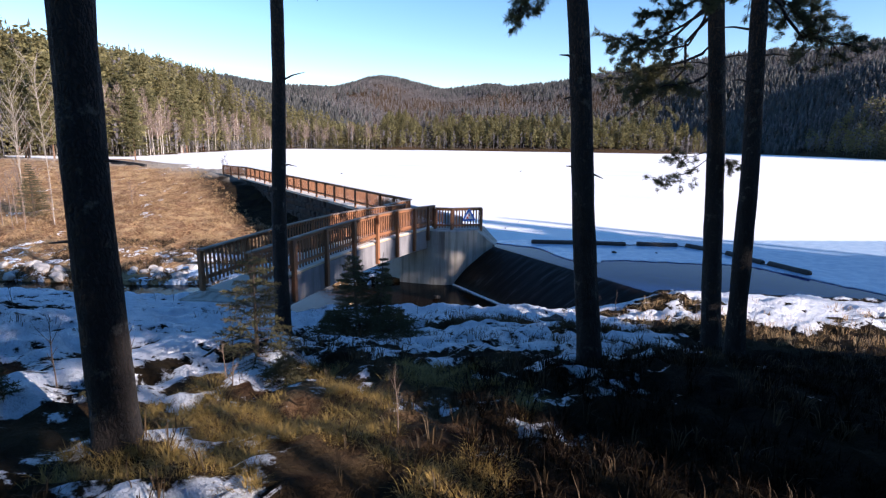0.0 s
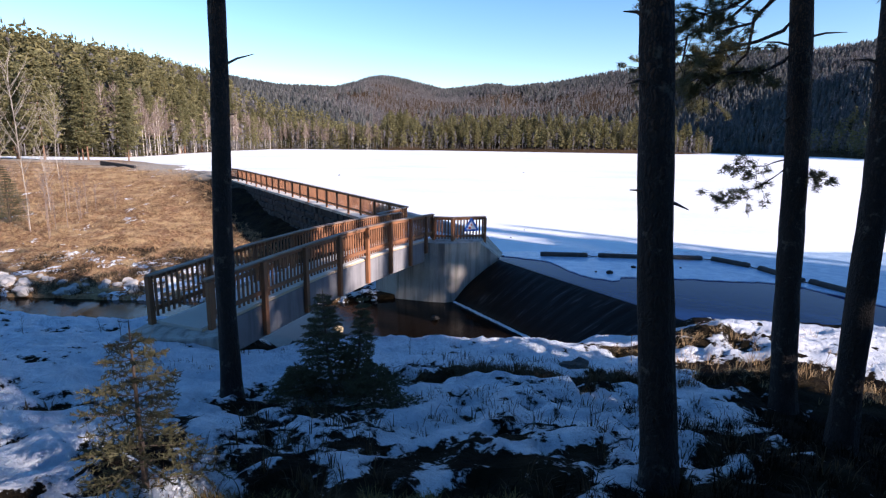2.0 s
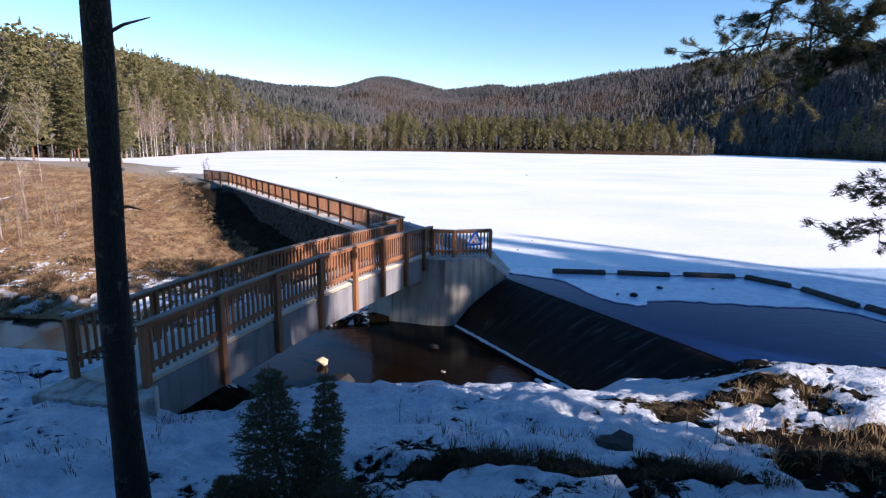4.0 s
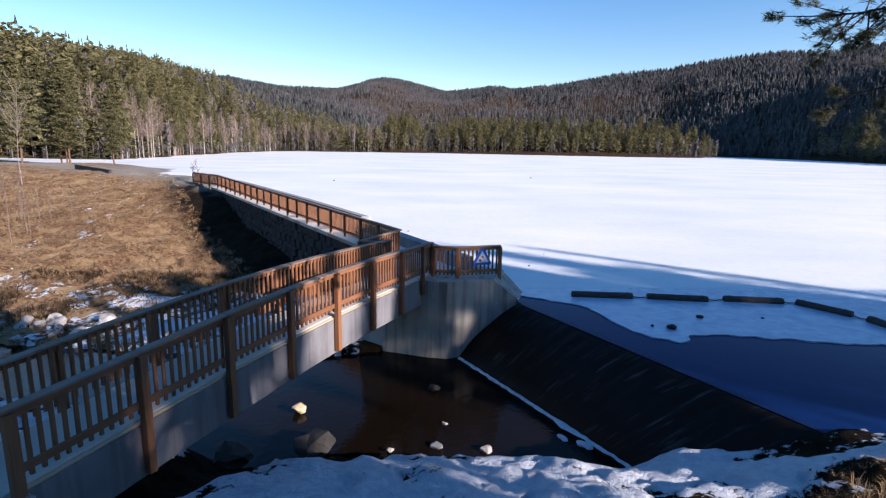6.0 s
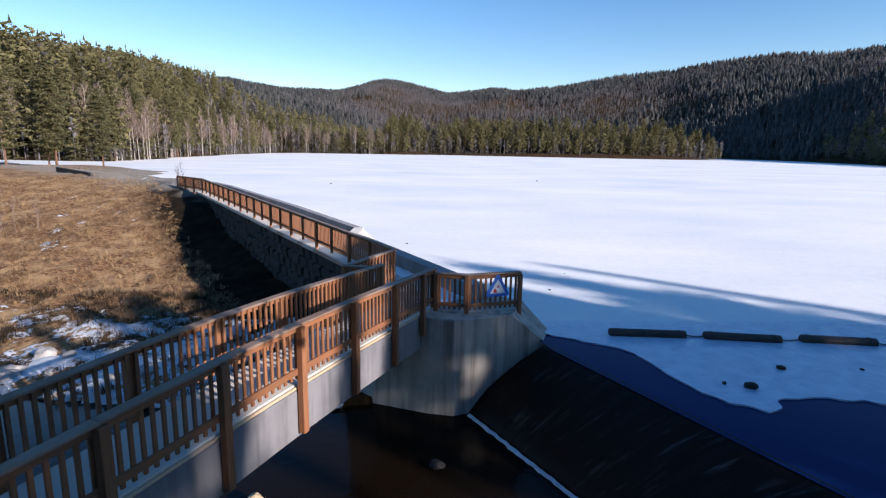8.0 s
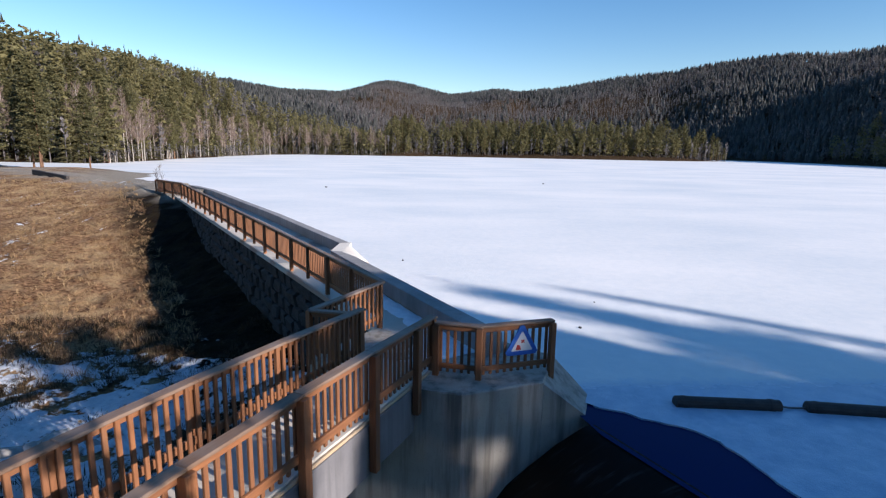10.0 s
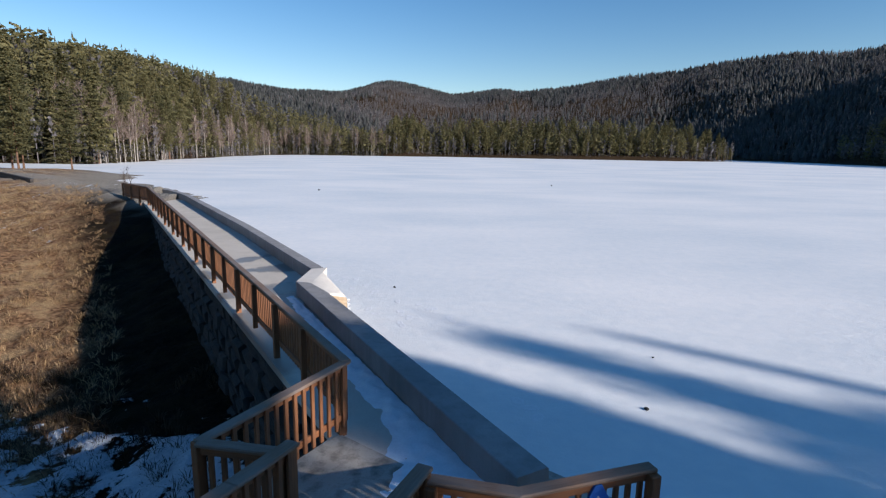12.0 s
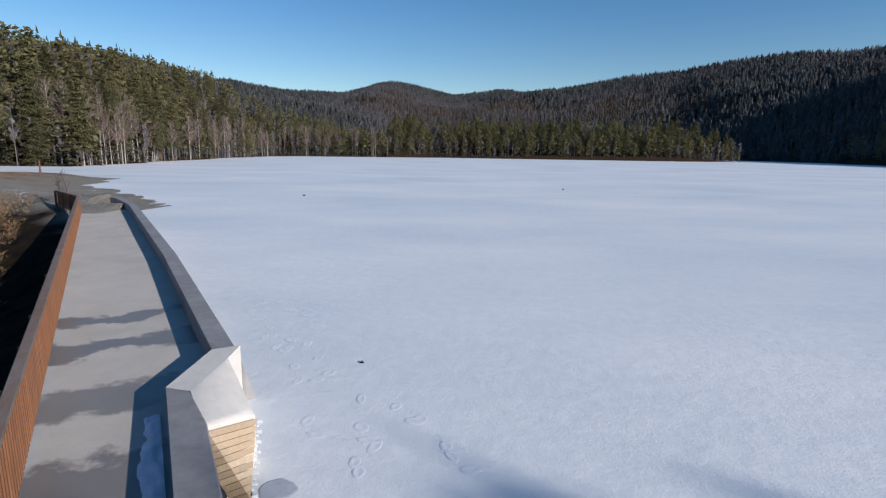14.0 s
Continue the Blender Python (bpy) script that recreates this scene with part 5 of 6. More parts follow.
def hill_forest():
    rng = np.random.RandomState(8)
    n = 130000
    az = np.radians(rng.uniform(-47, 47, n))
    r = np.sqrt(rng.uniform(150 ** 2, 1500 ** 2, n))
    r[84000:112000] = rng.uniform(150, 680, 28000)
    r[112000:] = np.interp(np.degrees(az[112000:]), AZ, RIDGE) * rng.uniform(0.84, 1.03, 18000)
    x, y = r * np.sin(az), 8 + r * np.cos(az)
    azd = np.degrees(az)
    foot, ridge = np.interp(azd, AZ, FOOT), np.interp(azd, AZ, RIDGE)
    keep = (lake_distance(x, y) < -1.5) & (r < ridge * 1.03)
    # thinner with distance, as no more can be told apart
    keep &= rng.uniform(0, 1, n) < np.clip(1.15 - (r - 300) / 2200 + 0.5 * (r > 0.86 * ridge), 0.55, 1)
    x, y, r, azd, crest = x[keep], y[keep], r[keep], azd[keep], ridge[keep]
    z = height(x, y)
    bare = fbm(x * 0.006 + 4, y * 0.006, 3, 77) + 0.22 * np.exp(-((azd + 5) / 9) ** 2) * (r > 560) + 0.17 * (azd > 6) * (r > 430) + 0.10 * rng.uniform(-1, 1, len(x)) - 0.22 * smooth((r / crest - 0.84) / 0.08)
    cones, sticks, firs, pines = [], [], [], []
    for i in range(len(x)):
        s = rng.uniform(10, 19) * (1.0 if r[i] < 470 else 0.72 - 0.10 * min(1.0, max(0.0, (r[i] / crest[i] - 0.86) / 0.08)))
        row = (x[i], y[i], z[i] - 0.4, s, rng.uniform(0, 6.28))
        if bare[i] + 0.22 * rng.uniform(-1, 1) > 0.485:
            sticks.append((*row[:3], s * 0.8, row[4]))
        elif r[i] < 470:
            if rng.uniform() < (0.60 if x[i] < 15 or y[i] < 380 else 0.08):
                firs.append((*row[:3], s * rng.uniform(0.82, 1.15), row[4]))
            else:
                pines.append(row)
        else:
            cones.append(row)
    unit = lambda vf, h: ([v / h for v in vf[0]], vf[1])
    joined_forest("pine_wood", "olive-green pines filling the slope behind the shore", pines, [unit(limbed_pine(70 + k, 18, 2.6, 13, 3, 0.25, 0.10), 18) for k in range(5)], NEEDLES)
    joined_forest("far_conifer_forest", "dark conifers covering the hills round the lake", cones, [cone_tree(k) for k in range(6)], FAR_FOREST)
    low = []
    brush_rng = random.Random(12)
    line = [(-150, 146), (-100, 143), (-84, 145), (-93, 200), (-101, 260), (-107, 350), (-70, 364), (-34, 377), (-8, 400), (60, 397), (150, 394), (190, 402)]
    for i in range(900):
        px, py, nn = along(line, brush_rng.random())
        q = brush_rng.uniform(-1.5, 6)
        px, py = px + nn[0] * q, py + nn[1] * q
        low.append((px, py, height_at(px, py) - 0.2, brush_rng.uniform(1.5, 6.0), brush_rng.uniform(0, 6.28)))
    east = [(206, 490), (252, 494), (266, 420), (250, 340), (231, 290), (202, 150), (140, 60)]
    for i in range(420):
        px, py, nn = along(east, rng.uniform())
        q = 1 + 26 * rng.uniform() ** 1.3
        px, py = px + nn[0] * q, py + nn[1] * q
        firs.append((px, py, height_at(px, py) - 0.3, rng.uniform(7, 16), rng.uniform(0, 6.28)))
    joined_forest("spruce_wood", "dark spruces filling the slope behind the shore", firs, [unit(spruce_crown(60 + k, 18, 2.4, 15, 6, 0.05, 0.75), 18) for k in range(4)], SPRUCE)
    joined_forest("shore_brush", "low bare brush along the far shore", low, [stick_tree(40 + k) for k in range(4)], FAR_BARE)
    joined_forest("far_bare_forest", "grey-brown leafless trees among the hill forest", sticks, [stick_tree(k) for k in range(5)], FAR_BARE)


def shade_trees():
    """The forest on the near bank, out of view, placed to throw its shade over the pool and the near ice."""
    rng = random.Random(31)
    sx, sy = math.cos(radians(SUN_AZ)), math.sin(radians(SUN_AZ))
    reach = 1 / math.tan(radians(SUN_EL))
    for i in range(62):
        c = 6.3 + 18.4 * (i + rng.random()) / 62      # across the sunlight
        if c < 7.8 or 9.6 < c < 21.2 or c > 24.4 or rng.random() < (0.22 if c > 21.2 else 0.0):
            continue
        s = rng.uniform(0.85, 1.1)
        tip = -27 + 9 * min(1, max(0, (c - 16) / 5)) + rng.uniform(-2, 3)
        u = 17 * s * reach + tip + 20 * rng.random() ** 1.3   # towards the sun
        stand.plant(("shade%d" if c < 9 or c > 21 else "tall%d") % rng.randrange(3), u * sx - c * sy, u * sy + c * sx, s, rng.uniform(0, 360), 0.1, 0.45 if c < 10 else 1.0)
    for c, u, w in ((25.0, 27.5, 0.42), (24.6, 33.0, 0.6), (25.2, 38.0, 0.45), (27.7, 37.0, 0.5), (28.3, 44.0, 0.8), (26.6, 42.0, 0.6), (25.4, 47.0, 0.8), (28.0, 52.0, 0.8)):
        stand.plant("shade%d" % rng.randrange(3), u * sx - c * sy, u * sy + c * sx, 1.0, rng.uniform(0, 360), 0.1, w)
    for c, u, s, w in ((27.6, 50.0, 1.3, 0.36), (30.0, 64.0, 1.5, 0.14)):
        stand.plant("shade%d" % rng.randrange(3), u * sx - c * sy, u * sy + c * sx, s, rng.uniform(0, 360), 0.1, w)
    for c, u, w in ((8.3, 31.5, 0.8), (11.3, 32.5, 0.55), (12.3, 31.0, 0.5), (13.2, 31.0, 0.18), (16.1, 31.5, 0.2), (17.9, 31.0, 0.25), (18.9, 32.5, 0.5), (19.6, 30.0, 0.45)):
        stand.plant("tall%d" % rng.randrange(3), u * sx - c * sy, u * sy + c * sx, 1.0, rng.uniform(0, 360), 0.1, w)
    for c, u in ((0.2, 24.4), (1.0, 23.6), (4.3, 23.7), (5.1, 24.8), (5.9, 23.5), (6.7, 24.6), (6.4, 29.0), (0.4, 29.5)):
        stand.plant("tall%d" % rng.randrange(3), u * sx - c * sy, u * sy + c * sx, 1.0, rng.uniform(0, 360))
    for i in range(9):
        c, u = 1.5 + 3.6 * i / 8, rng.uniform(23.6, 24.8)
        stand.plant("tall%d" % rng.randrange(3), u * sx - c * sy, u * sy + c * sx, 1.0, rng.uniform(0, 360), 0.1, 1.15)
    # unseen spruces, here and below, added to keep sun and sky off the ground
    for i in range(36):
        x, y = rng.uniform(-14, 9), rng.uniform(-15, -2.2)
        if 1.6 < -x * sy + y * sx < 5.4 and x * sx + y * sy > -4:
            continue
        stand.plant("spruce%d" % rng.randrange(3), x, y, rng.uniform(0.4, 0.62), rng.uniform(0, 360), 0.1, 1.3)
    for i in range(34):
        c, u = 6.5 + 4.7 * (i + rng.random()) / 34, rng.uniform(4.5, 19)
        stand.plant("spruce%d" % rng.randrange(3), u * sx - c * sy, u * sy + c * sx, 0.22 if 8.5 < c < 10.4 else rng.uniform(0.32, 0.5), rng.uniform(0, 360), 0.1, 1.5)
    for c, u in ((5.7, 7.0), (5.9, 12.0), (6.4, 9.5), (5.6, 16.0), (6.8, 6.0), (6.1, 19.0)):
        stand.plant("spruce%d" % rng.randrange(3), u * sx - c * sy, u * sy + c * sx, rng.uniform(0.45, 0.55), rng.uniform(0, 360), 0.1, 1.1)
    for c, u in ((5.0, 8.0), (5.4, 10.5), (4.9, 12.5), (5.6, 14.5), (5.1, 17.0), (5.3, 6.5)):
        stand.plant("spruce%d" % rng.randrange(3), u * sx - c * sy, u * sy + c * sx, rng.uniform(0.5, 0.62), rng.uniform(0, 360), 0.1, 1.15)
    for i in range(9):
        c, u = rng.uniform(10.2, 13.2), rng.uniform(4.5, 8.0)
        stand.plant("spruce%d" % rng.randrange(3), u * sx - c * sy, u * sy + c * sx, rng.uniform(0.16, 0.23), rng.uniform(0, 360), 0.1, 1.7)
    for i in range(34):
        c, u = rng.uniform(-12, 0.0), rng.uniform(6, 30)
        stand.plant("shade%d" % rng.randrange(3), u * sx - c * sy, u * sy + c * sx, rng.uniform(0.85, 1.05), rng.uniform(0, 360))


far_trees()
hill_forest()
shade_trees()


# ---- the pines beside the camera's way ----
def needle_tufts(verts, faces, p, d, rng, blades=20, length=0.08, width=0.0135):
    for _ in range(blades):
        e = (d * 0.7 + Vector([rng.gauss(0, 0.6) for _ in range(3)])).normalized()
        s = e.orthogonal().normalized() * width * 0.5
        q = p + Vector([rng.gauss(0, 0.018) for _ in range(3)])
        i = len(verts)
        verts += [q - s, q + s, q + e * length * rng.uniform(0.7, 1.2)]
        faces.append((i, i + 1, i + 2))


def bough(wood, needles, base, tip, rng, r=0.03, twigs=9, tufts=11, droop=0.12, leafy=0.35):
    """A crooked bough with side twigs, tufted towards its end."""
    base, tip = Vector(base), Vector(tip)
    L = (tip - base).length
    pts = []
    for k in range(7):
        t = k / 6
        pts.append(base.lerp(tip, t) + Vector([rng.uniform(-0.045, 0.045) * L * (0 < k < 6) for _ in range(3)]) + Vector((0, 0, -droop * L * math.sin(math.pi * t))))
    tube(*wood, pts, [r * (1 - 0.8 * k / 6) for k in range(7)], 5)
    for _ in range(twigs):
        t = leafy + (1 - leafy) * rng.random()
        k = min(5, int(t * 6))
        p = pts[k].lerp(pts[k + 1], t * 6 - k)
        d = ((tip - base).normalized() * 0.7 + Vector([rng.gauss(0, 0.55) for _ in range(3)])).normalized()
        l2 = min(L, 2.2) * rng.uniform(0.14, 0.34)
        mid, end = p + d * l2 * 0.5 + Vector((0, 0, rng.uniform(-0.02, 0.03))), p + d * l2
        tube(*wood, [p, mid, end], [r * 0.28, r * 0.2, r * 0.08], 4)
        for _ in range(tufts):
            u = 1.0 - 0.6 * rng.random() ** 1.3
            needle_tufts(*needles, p.lerp(end, u) + Vector([rng.gauss(0, 0.026) for _ in range(3)]), (d + Vector((0, 0, 0.5))).normalized(), rng)


def near_pine(label, base, upper, r, top, boughs, stubs, seed):
    """base, upper: two places on the trunk's axis; boughs: (height, tip, twigs); stubs: (height, tip)."""
    rng = random.Random(seed)
    base, upper = Vector(base), Vector(upper)
    axis = (upper - base) / (upper.z - base.z)
    foot_z = height_at(base.x, base.y) - 0.25

    def at(z):
        return base + axis * (z - base.z)
    tree = thing("pine_tree", label, "tree", "pines beside the path")
    v, f = [], []
    sides, n = 20, 70
    low = at(foot_z)
    for i in range(n + 1):
        z = foot_z + (top - foot_z) * i / n
        c = at(z)
        hgt = z - foot_z
        rad = r * (1 - 0.72 * hgt / (top - foot_z)) * (1 + 0.55 * math.exp(-hgt / 0.22))
        c += Vector((0.03 * math.sin(z * 0.9 + seed), 0.03 * math.cos(z * 0.8 + seed), 0)) * min(1, hgt / 3)
        for k in range(sides):
            a = 2 * math.pi * k / sides
            e = Vector((math.cos(a), math.sin(a), 0))
            w = 1 + 0.10 * noise.noise((e.x * 2.2, e.y * 2.2, z * 1.1 + seed * 7)) + 0.06 * noise.noise((e.x * 7, e.y * 7, z * 2.5 + seed)) + 0.035 * noise.noise((e.x * 14, e.y * 14, z * 7))
            v.append(c + e * rad * w)
    for i in range(n):
        for k in range(sides):
            q = (k + 1) % sides
            f.append((i * sides + k, i * sides + q, (i + 1) * sides + q, (i + 1) * sides + k))
    trunk = obj_from("trunk", v, f, PINE_BARK, True)
    trunk.parent = tree
    wood, needles = ([], []), ([], [])
    for z, tip, twigs in boughs:
        small = twigs < 10
        bough(wood, needles, at(z), tip, rng, 0.014 if small else 0.034, twigs + 5 if small else twigs, 5 if small else 11)
    # crown above the view, which shades the ground
    for _ in range(44):
        z = rng.uniform(max(8.5, base.z + 8), top)
        a = rng.uniform(0, 6.28)
        L = 2.3 * (1.12 - (z - 8) / (top - 6.5)) + 0.5
        bough(wood, needles, at(z), at(z) + Vector((math.cos(a) * L, math.sin(a) * L, 0.2 * L)), rng, 0.04, 9, 4, 0.1, 0.25)
    for pname, vf, material in (("branchwork", wood, PINE_BARK), ("foliage", needles, NEEDLES)):
        o = tagged(obj_from(pname, vf[0], vf[1], material), kind="stuff")
        o.parent = tree
    for z, tip in stubs:
        va, fa = [], []
        b = at(z)
        tip = Vector(tip)
        tube(va, fa, [b, b.lerp(tip, 0.55) + Vector((0, 0, 0.03)), tip], [0.022, 0.014, 0.004], 5)
        o = obj_from("dead_twig", va, fa, TWIG)
        o.parent = tree
    return tree


near_pine("stout pine trunk with lichen flecks on the shaded bank", (-2.41, 3.6, 1.94), (-2.39, 3.6, 5.52), 0.158, 17, [], [(4.95, (-2.62, 3.62, 5.0)), (4.45, (-2.18, 3.6, 4.5)), (3.9, (-2.66, 3.5, 3.95))], 1)
near_pine("slim dark pine trunk with short dead twigs", (-3.106, 9.9, 0.9), (-2.984, 9.9, 7.06), 0.15, 18, [(7.8, (-1.7, 9.0, 7.3), 9)],
          [(5.68, (-2.5, 9.9, 5.88)), (7.05, (-2.5, 9.8, 7.2)), (5.0, (-2.78, 9.9, 5.1)), (4.2, (-2.72, 9.9, 4.2))], 2)
near_pine("straight dark pine trunk with broken twig stubs", (2.03, 6.66, 1.71), (1.53, 6.66, 6.39), 0.158, 17, [(7.3, (1.0, 7.4, 6.45), 14)],
          [(4.33, (1.54, 6.66, 4.40)), (5.65, (1.38, 6.66, 5.72)), (4.3, (2.02, 6.66, 4.25)), (5.2, (1.44, 6.62, 5.2))], 3)
near_pine("pine with dark needled boughs leaning over the lake shore", (5.71, 10.54, 0.92), (5.08, 10.54, 7.38), 0.195, 18,
          [(7.3, (3.35, 10.9, 6.7), 30), (7.7, (4.0, 11.0, 7.15), 26), (6.2, (3.75, 10.5, 5.75), 22), (6.7, (3.3, 10.2, 6.0), 20), (8.0, (6.9, 10.9, 7.3), 24), (7.9, (4.1, 14.25, 6.4), 34), (7.7, (5.35, 14.5, 6.55), 30), (7.2, (5.05, 14.8, 5.6), 18),
           (4.62, (4.5, 10.8, 4.0), 9), (4.66, (4.72, 11.0, 4.5), 6), (4.6, (5.72, 10.3, 4.3), 4)],
          [(6.18, (4.62, 10.54, 6.25)), (6.3, (5.85, 10.54, 6.4)), (5.0, (5.02, 10.54, 5.2)), (5.3, (4.98, 10.5, 5.0))], 4)
near_pine("leaning pine with a needled bough spread over the lake", (4.856, 8.22, 1.72), (4.61, 8.22, 6.7), 0.15, 17,
          [(6.9, (6.15, 8.5, 6.25), 28), (7.3, (5.6, 8.5, 6.6), 24), (7.1, (3.9, 8.4, 6.75), 12)],
          [(6.0, (5.12, 8.2, 6.0)), (5.6, (4.27, 8.22, 5.65)), (6.35, (4.0, 8.3, 6.4))], 5)


# ---- undergrowth, grass, stones ----
def young_spruce(label, base, h, r, whorls, per, seed, leaders=((0, 0, 1.0, 1.0),)):
    """A small spruce: thin stem, whorls of flat boughs set with short needles."""
    rng = random.Random(seed)
    bx, by = base
    bz = height_at(bx, by) - 0.03
    tree = thing("young_spruce", label, "tree", "young spruces", at=(bx, by, bz))
    stem, wood, needles = ([], []), ([], []), ([], [])
    for lx, ly, lh, lr in leaders:
        H = h * lh
        top = Vector((lx, ly, H))
        tube(*stem, [(lx * 0.3, ly * 0.3, -0.1), (lx * 0.8, ly * 0.8, H * 0.4), top], [0.022 * h, 0.014 * h, 0.004], 6)
        for k in range(whorls):
            f = 0.10 + 0.88 * k / whorls
            p = Vector((lx * min(1, 0.4 + f), ly * min(1, 0.4 + f), H * f))
            for j in range(per):
                a = 6.283 * (j + rng.uniform(-0.35, 0.35)) / per + k * 0.9
                L = r * lr * (1 - f) ** 0.8 * rng.uniform(0.65, 1.15) + 0.05
                tip = p + Vector((math.cos(a) * L, math.sin(a) * L, L * rng.uniform(-0.1, 0.28)))
                tube(*wood, [p, p.lerp(tip, 0.5) + Vector((0, 0, -0.05 * L)), tip], [0.006, 0.004, 0.002], 3)
                sprays = [(p.lerp(tip, 0.25), tip)]
                for u in (0.4, 0.58, 0.75):
                    q = p.lerp(tip, u)
                    for s in (-1, 1):
                        side = Vector((-math.sin(a) * s, math.cos(a) * s, -0.15)) * L * (1.0 - u) * 0.8 + (tip - p) * 0.18
                        sprays.append((q, q + side))
                for a0, b0 in sprays:
                    n = max(5, int((b0 - a0).length / 0.0055))
                    d = (b0 - a0).normalized()
                    for i in range(n):
                        q = a0.lerp(b0, i / n)
                        e = (d * 0.8 + Vector([rng.gauss(0, 0.7) for _ in range(3)])).normalized()
                        w = e.orthogonal().normalized() * 0.0048
                        m = len(needles[0])
                        needles[0].extend([q - w, q + w, q + e * 0.040])
                        needles[1].append((m, m + 1, m + 2))
    for pname, vf, material in (("stem", stem, TWIG), ("branchwork", wood, TWIG), ("foliage", needles, SPRUCE)):
        o = tagged(obj_from(pname, vf[0], vf[1], material), kind="" if pname == "stem" else "stuff")
        o.parent = tree
    return tree


young_spruce("bushy young spruce with two leaders in the snow", (-1.52, 10.3), 1.85, 0.68, 15, 8, 1, ((-0.27, 0.05, 1.0, 1.0), (0.36, 0.0, 1.0, 0.52)))
young_spruce("slender young spruce with spreading tiers of twigs", (-2.32, 6.3), 1.5, 0.62, 9, 5, 2)
young_spruce("low spruce seedling on the grassy mound", (-1.75, 5.6), 0.42, 0.34, 7, 6, 3)
young_spruce("low spruce seedling beside a pine trunk", (-3.3, 4.9), 0.40, 0.32, 7, 6, 4)
young_spruce("small spruce seedling in the snow", (-4.3, 4.6), 0.35, 0.28, 6, 6, 5)
young_spruce("bushy spruce scrub in the shade of a pine", (-0.9, 9.6), 0.8, 0.75, 9, 8, 6)
young_spruce("bushy spruce scrub in the shade of a pine", (-2.1, 9.9), 0.7, 0.6, 8, 8, 7)
young_spruce("dark green spruce among leafless saplings", (-32.2, 41.3), 4.4, 1.5, 22, 9, 8)


def sapling(label, x, y, h, seed, material=TWIG, lean=0.08, name="sapling", fork=6, r=0.010):
    """A leafless stem with a few forked twigs."""
    rng = random.Random(seed)
    z = height_at(x, y) - 0.05
    v, f = [], []
    lx, ly = rng.uniform(-lean, lean) * h, rng.uniform(-lean, lean) * h
    pts = [Vector((lx * t * t + rng.uniform(-0.02, 0.02) * h * t, ly * t * t + rng.uniform(-0.01, 0.01) * h, h * t)) for t in (0, 0.25, 0.5, 0.75, 1.0)]
    tube(v, f, pts, [r * 1.2, r, r * 0.8, r * 0.5, r * 0.15], 5)
    ob = thing(name, label, "sapling", "leafless saplings", at=(x, y, z))
    s = obj_from("stem", v, f, material)
    s.parent = ob
    v, f = [], []
    for _ in range(fork):
        t = rng.uniform(0.3, 0.95)
        k = min(3, int(t * 4))
        p = pts[k].lerp(pts[k + 1], t * 4 - k)
        a = rng.uniform(0, 6.28)
        L = h * rng.uniform(0.16, 0.36) * (1.15 - t * 0.6)
        d = Vector((math.cos(a) * 0.55, math.sin(a) * 0.55, 0.8)) * L
        tube(v, f, [p, p + d * 0.5, p + d * 1.0 + Vector((0, 0, 0.1 * L))], [r * 0.5, r * 0.35, r * 0.1], 4)
        for _ in range(2):
            q = p + d * rng.uniform(0.4, 0.9)
            e = (d + Vector([rng.gauss(0, 0.4) * L for _ in range(3)])) * 0.4
            tube(v, f, [q, q + e], [r * 0.25, r * 0.08], 3)
    s = tagged(obj_from("branchwork", v, f, material), kind="stuff")
    s.parent = ob
    return ob


rng = random.Random(17)
for x, y, h in ((-3.92, 5.0, 0.85), (-2.35, 5.4, 0.5), (-2.2, 5.2, 0.42), (-0.34, 4.0, 0.62), (-4.9, 5.2, 0.8), (6.3, 12.4, 0.9), (7.6, 12.2, 0.8), (7.2, 12.6, 0.6), (2.7, 8.6, 0.6), (4.3, 12.4, 0.9),
                (4.0, 12.7, 0.7), (12.0, 12.6, 1.1), (10.5, 12.2, 0.6), (-8.3, 9.8, 0.7), (-0.6, 13.0, 0.5), (-7.6, 14.4, 0.6), (-8.4, 14.9, 0.5), (-9.6, 14.0, 0.6), (-4.1, 6.6, 0.55), (-3.0, 7.2, 0.6)):
    sapling("thin leafless sapling standing in old snow and grass", x, y, h, int(x * 31 + y * 17), fork=6, r=0.007)
for i in range(26):
    x, y = rng.uniform(-36, -26.5), rng.uniform(36, 46)
    sapling("slender leafless birch sapling at the foot of the slope", x, y, rng.uniform(2.2, 5.0), 200 + i, BIRCH_TWIGS, 0.06, "birch_sapling", 14, 0.022)
for i, (x, y, h) in enumerate(((-29.1, 39.2, 11.8), (-34.6, 43.5, 11.0), (-40.0, 57.6, 9.5), (-37.0, 46.5, 9.0), (-31.5, 44.5, 6.5))):
    sapling("tall leafless birch with a pale trunk beside the slope", x, y, h, 300 + i, SLIM_BARK, 0.07, "birch_tree", 30, 0.026)["category"] = "tree"


for i, (x, y) in enumerate(((-23.9, 59.0), (-24.2, 58.8), (-24.5, 59.1))):
    sapling("leafless shrub growing beside the end of the dam railing", x, y, 2.1 - 0.2 * i, 400 + i, TWIG, 0.2, "shrub", 16, 0.016)


